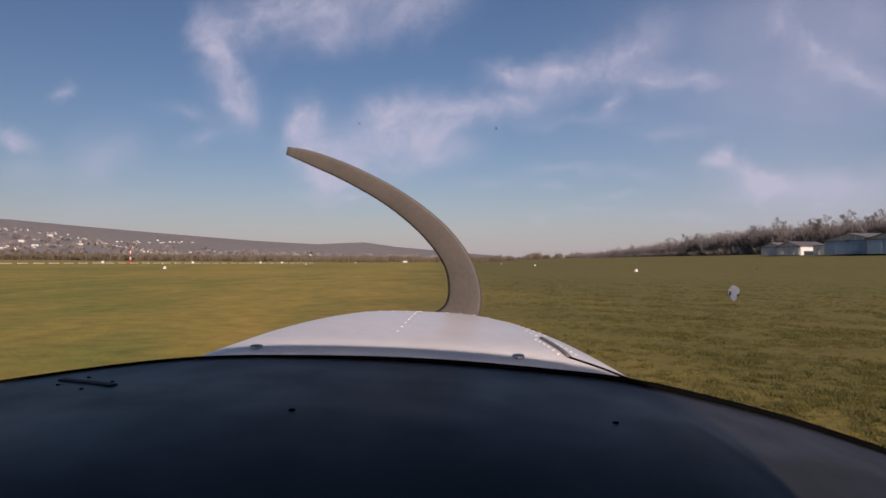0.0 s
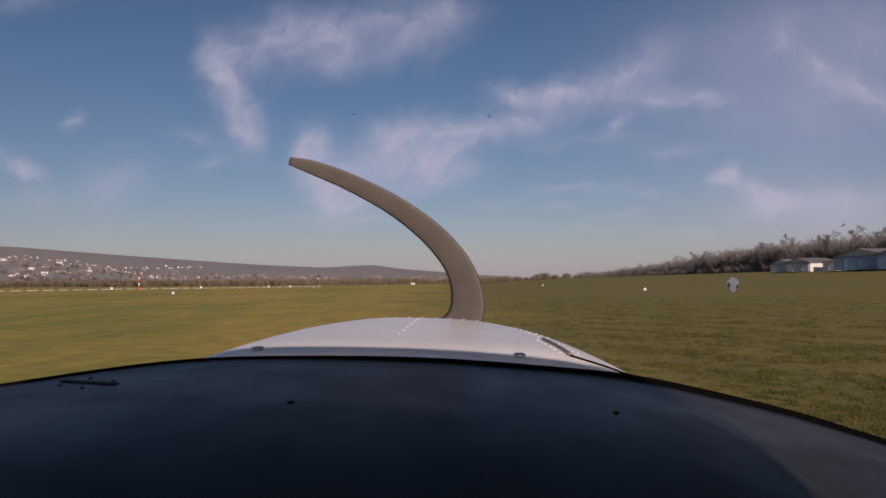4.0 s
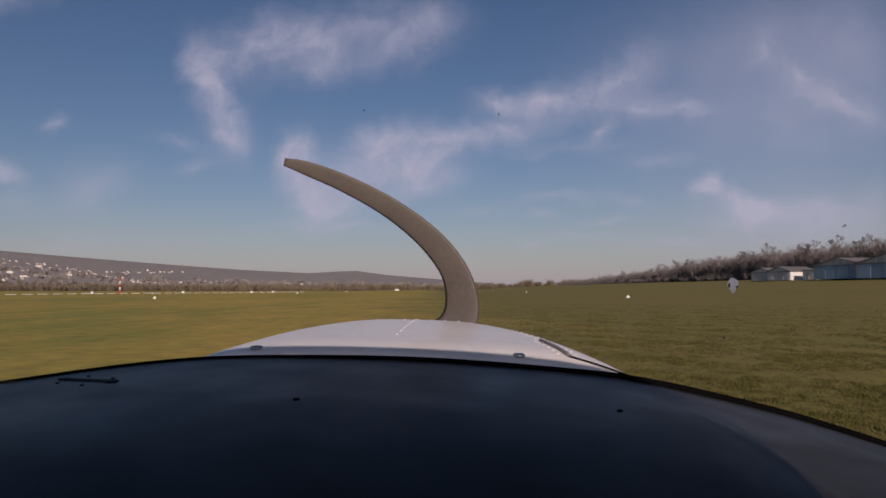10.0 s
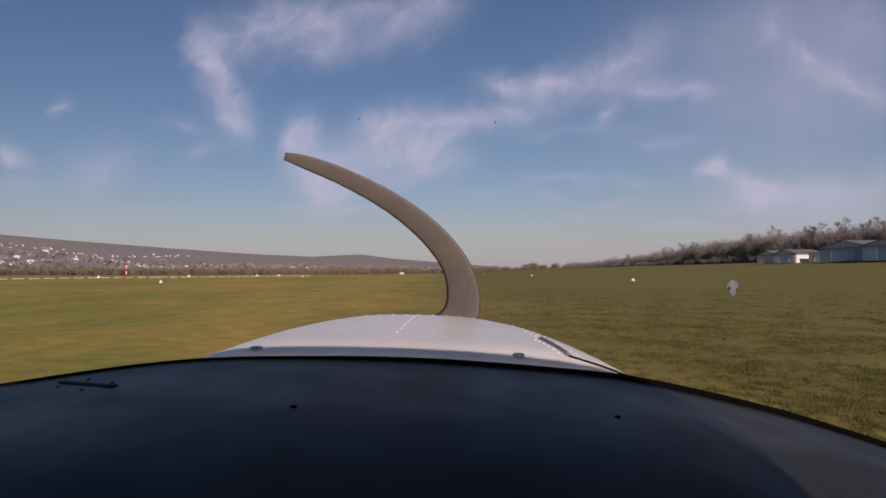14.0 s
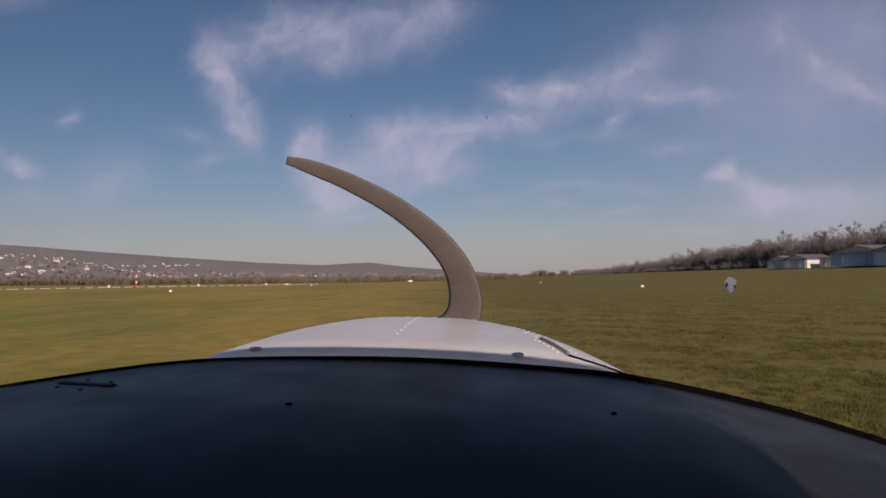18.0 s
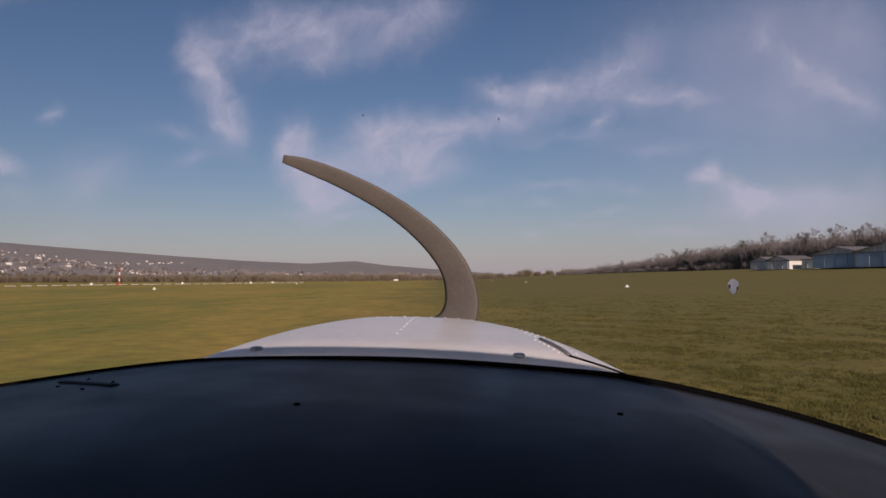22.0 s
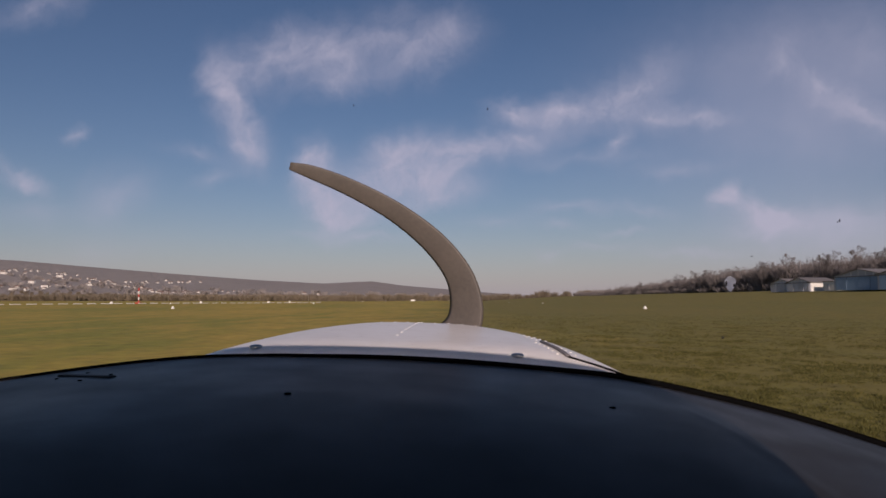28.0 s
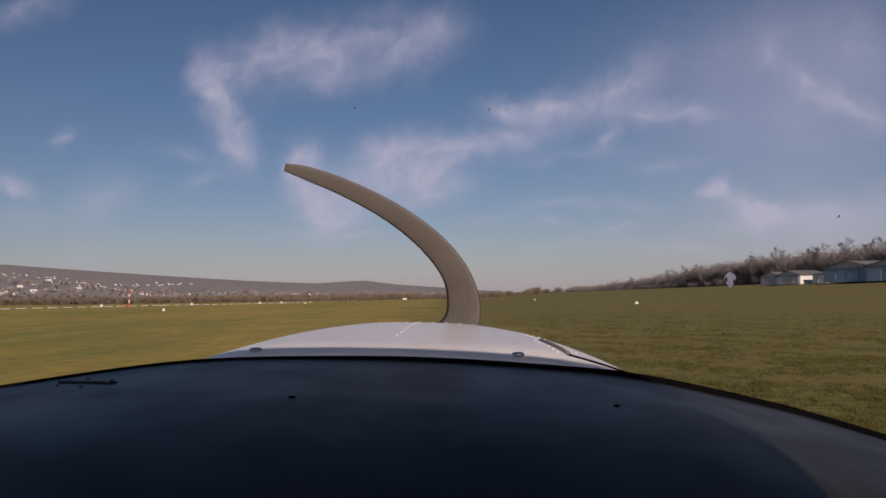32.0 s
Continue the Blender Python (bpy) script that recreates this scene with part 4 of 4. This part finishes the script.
def triangles(v, f):
    out = []
    for q in f:
        out += [(q[0], q[1], q[2])] + ([(q[0], q[2], q[3])] if len(q) == 4 else [])
    return np.array([tuple(p) for p in v]), np.array(out)


WOOD = [triangles(v, f) for _, _, v, f in TREES]
places = []
for _ in range(210):
    y = rnd.uniform(110, 900)
    x = 158 + abs(rnd.gauss(0, 1)) * 38
    places.append((x, y, ground_at(x, y), rnd.uniform(0, 6.28), rnd.uniform(0.56, 0.68) * far_low(y), rnd.randrange(6)))
scatter("winter_wood", "dense leafless winter wood on a rising bank", "wood", M_HAZY_TWIG, places, WOOD)


def twig_clump(seed, wide, tall, n, stick):
    """A bush or a far tree: thin upright slivers that fan out from the foot, densest in the middle."""
    r = random.Random(seed)
    v, f = [], []
    for _ in range(n):
        a, b = r.uniform(0, 6.28), r.uniform(0, 1) ** 0.7
        foot = Vector((math.cos(a) * b * wide * 0.35, math.sin(a) * b * wide * 0.35, r.uniform(0, 0.45) * tall))
        top = foot + Vector((math.cos(a) * b * wide * 0.4, math.sin(a) * b * wide * 0.4, tall * r.uniform(0.3, 0.6)))
        c = r.uniform(0, 6.28)
        s = Vector((math.cos(c), math.sin(c), r.uniform(-.4, .4))) * stick
        k = len(v)
        v += [foot - s, foot + s, top]
        f.append((k, k + 1, k + 2))
    return triangles(v, f)


BUSH = [twig_clump(k, 4.5, 3.2, 130, 0.10) for k in range(5)]
places = []
for _ in range(700):
    y = rnd.uniform(110, 800)
    x = 147 + abs(rnd.gauss(0, 1)) * 9
    places.append((x, y, ground_at(x, y), rnd.uniform(0, 6.28), rnd.uniform(0.7, 1.4) * far_low(y), rnd.randrange(5)))
scatter("undergrowth", "dark bare undergrowth at the foot of the wood", "undergrowth", M_HAZY_TWIG, places, BUSH)

THICKET = [twig_clump(30 + k, 6.5, 11, 300, 0.09) for k in range(7)]
places = []
for _ in range(2400):
    y = 110 + 790 * rnd.random() ** 1.15
    x = 151 + abs(rnd.gauss(0, 1)) * 30
    places.append((x, y, ground_at(x, y) - 0.2, rnd.uniform(0, 6.28), rnd.uniform(0.86, 1.12) * far_low(y), rnd.randrange(7)))
scatter("thicket", "dense grey-brown saplings within the winter wood", "thicket", M_HAZY_TWIG, places, THICKET)

FAR = [twig_clump(50 + k, 9, 10, 180, 0.25) for k in range(6)]
places = []
for _ in range(900):
    u = rnd.uniform(-0.78, 0.27)
    r = rnd.uniform(820, 1500) if u < 0.05 else rnd.uniform(900, 1600)
    x, y = r * u, r
    places.append((x, y, ground_at(x, y) - 0.3, rnd.uniform(0, 6.28), rnd.uniform(0.6, 1.15), rnd.randrange(6)))
for _ in range(320):
    y = rnd.uniform(640, 1300)
    x = 165 + (y - 640) * 0.12 + abs(rnd.gauss(0, 1)) * 40
    places.append((x, y, ground_at(x, y) - 0.3, rnd.uniform(0, 6.28), rnd.uniform(0.45, 0.75), rnd.randrange(6)))
for _ in range(520):
    u, r = rnd.uniform(-0.2, 0.24), rnd.uniform(1150, 1650)
    places.append((r * u, r, ground_at(r * u, r) - 0.3, rnd.uniform(0, 6.28), rnd.uniform(0.55, 0.85), rnd.randrange(6)))
for _ in range(520):
    u, r = -0.74 + 0.66 * rnd.random() ** 1.2, rnd.uniform(690, 860)
    places.append((r * u, r, ground_at(r * u, r) - 0.3, rnd.uniform(0, 6.28), rnd.uniform(0.45, 0.95), rnd.randrange(6)))
scatter("valley_trees", "brown leafless trees and scrub along the valley", "trees", M_SCRUB, places, FAR)
places = []
for _ in range(260):
    u, r = rnd.uniform(-0.72, 0.02), rnd.uniform(1450, 1900)
    x, y = r * u, r
    places.append((x, y, ground_at(x, y) - 0.5, rnd.uniform(0, 6.28), rnd.uniform(0.8, 1.3), rnd.randrange(6)))
scatter("hill_trees", "grey-brown winter woods covering the far hillside", "trees", M_HAZY_HILL, places, [twig_clump(80 + k, 16, 11, 34, 1.3) for k in range(6)])



# evergreen shrubs among the valley trees
def shrub(seed):
    r = random.Random(seed)
    v, f = [], []
    for _ in range(420):
        a, e, d = r.uniform(0, 6.28), r.uniform(-0.2, 1.5), r.uniform(0.55, 1.0) * (1 + 0.25 * math.sin(seed + 3 * r.random()))
        p = Vector((math.cos(a) * math.cos(e) * 3.4 * d, math.sin(a) * math.cos(e) * 3.4 * d, 3.0 + math.sin(e) * 3.2 * d))
        s, t = Vector((r.uniform(-1, 1), r.uniform(-1, 1), r.uniform(-1, 1))) * 0.5, Vector((r.uniform(-1, 1), r.uniform(-1, 1), r.uniform(-1, 1))) * 0.5
        k = len(v)
        v += [p, p + s, p + t]
        f.append((k, k + 1, k + 2))
    return mesh_of("foliage", v, f, M_EVERGREEN)


shrubs = [shrub(k) for k in range(3)]
stem_me = tube_mesh("stem", [(0, 0, -0.3), (0.1, 0, 1.6), (0, 0.1, 3.2)], [0.25, 0.18, 0.08], M_BARK, 6)
for x, y, s in ((-452, 800, 1.3), (-405, 790, 1.0), (-330, 760, 0.8), (-300, 770, 0.9), (-262, 780, 0.8), (-215, 800, 0.9), (-160, 840, 0.8)):
    sh = thing("evergreen_shrub", "dark green evergreen shrub among bare valley trees", "shrub", "valley shrubs", pose(x, y, ground_at(x, y), 0, 0, x))
    sh.scale = (s, s, s)
    part("foliage", shrubs[int(-x) % 3], sh)
    part("stem", stem_me, sh)


# ---- village on the hillside ----
def house_meshes(w, d, eave, ridge):
    walls = [(-w, -d, -3), (w, -d, -3), (w, d, -3), (-w, d, -3), (-w, -d, eave), (w, -d, eave), (w, d, eave), (-w, d, eave), (-w, 0, ridge), (w, 0, ridge)]
    wf = [(0, 1, 5, 4), (2, 3, 7, 6), (1, 2, 6, 9, 5), (3, 0, 4, 8, 7)]
    o = 0.5
    roof = [(-w - o, -d - o, eave - 0.1), (w + o, -d - o, eave - 0.1), (w + o, 0, ridge + 0.25), (-w - o, 0, ridge + 0.25), (w + o, d + o, eave - 0.1), (-w - o, d + o, eave - 0.1)]
    roof += [(a, b, c - 0.3) for a, b, c in roof]
    rf = [(0, 1, 2, 3), (3, 2, 4, 5), (9, 8, 7, 6), (11, 10, 8, 9), (0, 6, 7, 1), (5, 4, 10, 11), (1, 7, 8, 2), (2, 8, 10, 4), (3, 9, 6, 0), (5, 11, 9, 3)]
    return mesh_of("wall", walls, wf, M_RENDER), mesh_of("roof", roof, rf, M_TILE)


KINDS = [house_meshes(5.5, 4.5, 5.5, 8.5), house_meshes(7, 5, 6.0, 9.5), house_meshes(4.5, 4, 4, 6.5), house_meshes(13, 6, 9, 11)]
pane_me = box_mesh("window", (1.3, 0.12, 1.5), M_PANE)
HALF = ((5.5, 4.5), (7, 5), (4.5, 4), (13, 6))
rnd = random.Random(21)
for k in range(150):
    lane = rnd.choice((0, 0, 0, 1, 1, 2, 2, 3))
    u = (-0.64, -0.60, -0.63, -0.50)[lane] + (0.46, 0.30, 0.20, 0.16)[lane] * rnd.random() ** 1.1
    r = (1690, 1790, 1930, 2060)[lane] + rnd.gauss(0, 28) + 120 * math.sin(u * 23 + lane)
    kind_ = rnd.choice((0, 0, 1, 2, 2, 2, 3) if r < 1950 else (0, 2, 2))
    x, y = r * u, r
    wall_me, roof_me = KINDS[kind_]
    grand = kind_ == 3
    h = thing("house", "pale rendered house with a tiled roof on the hillside" if not grand else "long pale apartment house on the lower hillside", "house", "village houses",
              pose(x, y, ground_at(x, y), 0, 0, rnd.choice((0, 20, -25, 80, 40)) if not grand else rnd.uniform(-20, 20)))
    h.scale = (0.6, 0.6, 0.6)
    part("wall", wall_me, h)
    part("roof", roof_me, h)
    hw, hd = HALF[kind_]
    for s in (-0.5, 0.5):
        part("window", pane_me, h, "", pose(hw * s, -hd - 0.03, 2.6))

# ---- grass tufts near the aircraft ----
rnd = random.Random(33)


def tuft(seed):
    r = random.Random(seed)
    v, f = [], []
    for _ in range(9):
        a, b = r.uniform(0, 6.28), r.uniform(0, 0.11)
        foot = Vector((math.cos(a) * b, math.sin(a) * b, -0.01))
        lean = Vector((r.uniform(-.06, .06), r.uniform(-.06, .06), r.uniform(0.03, 0.085)))
        c = r.uniform(0, 6.28)
        s = Vector((math.cos(c), math.sin(c), 0)) * 0.008
        k = len(v)
        v += [foot - s, foot + s, foot + lean]
        f.append((k, k + 1, k + 2))
    return triangles(v, f)


places = []
for _ in range(170000):
    r = 7 + 88 * rnd.random() ** 1.8
    a = rnd.uniform(-0.62, 0.62)
    x, y = r * math.sin(a), r * math.cos(a)
    if rnd.random() > (1 - r / 96) ** 0.8 * float(smooth01((x + 0.5) / 9)):
        continue
    lush = noise.noise((x * 0.55, y * 0.4, 3)) + 0.8 * noise.noise((x * 2.6, y * 1.9, 8))
    if lush < rnd.uniform(-0.65, 0.4):
        continue
    places.append((x, y, ground_at(x, y), rnd.uniform(0, 6.28), 0.55 + 0.85 * max(0, 0.4 + lush) * rnd.uniform(0.5, 1.2), rnd.randrange(8)))
scatter("grass_tufts", "uneven tufts of short winter grass", "grass", M_BLADES, places, [tuft(k) for k in range(8)])
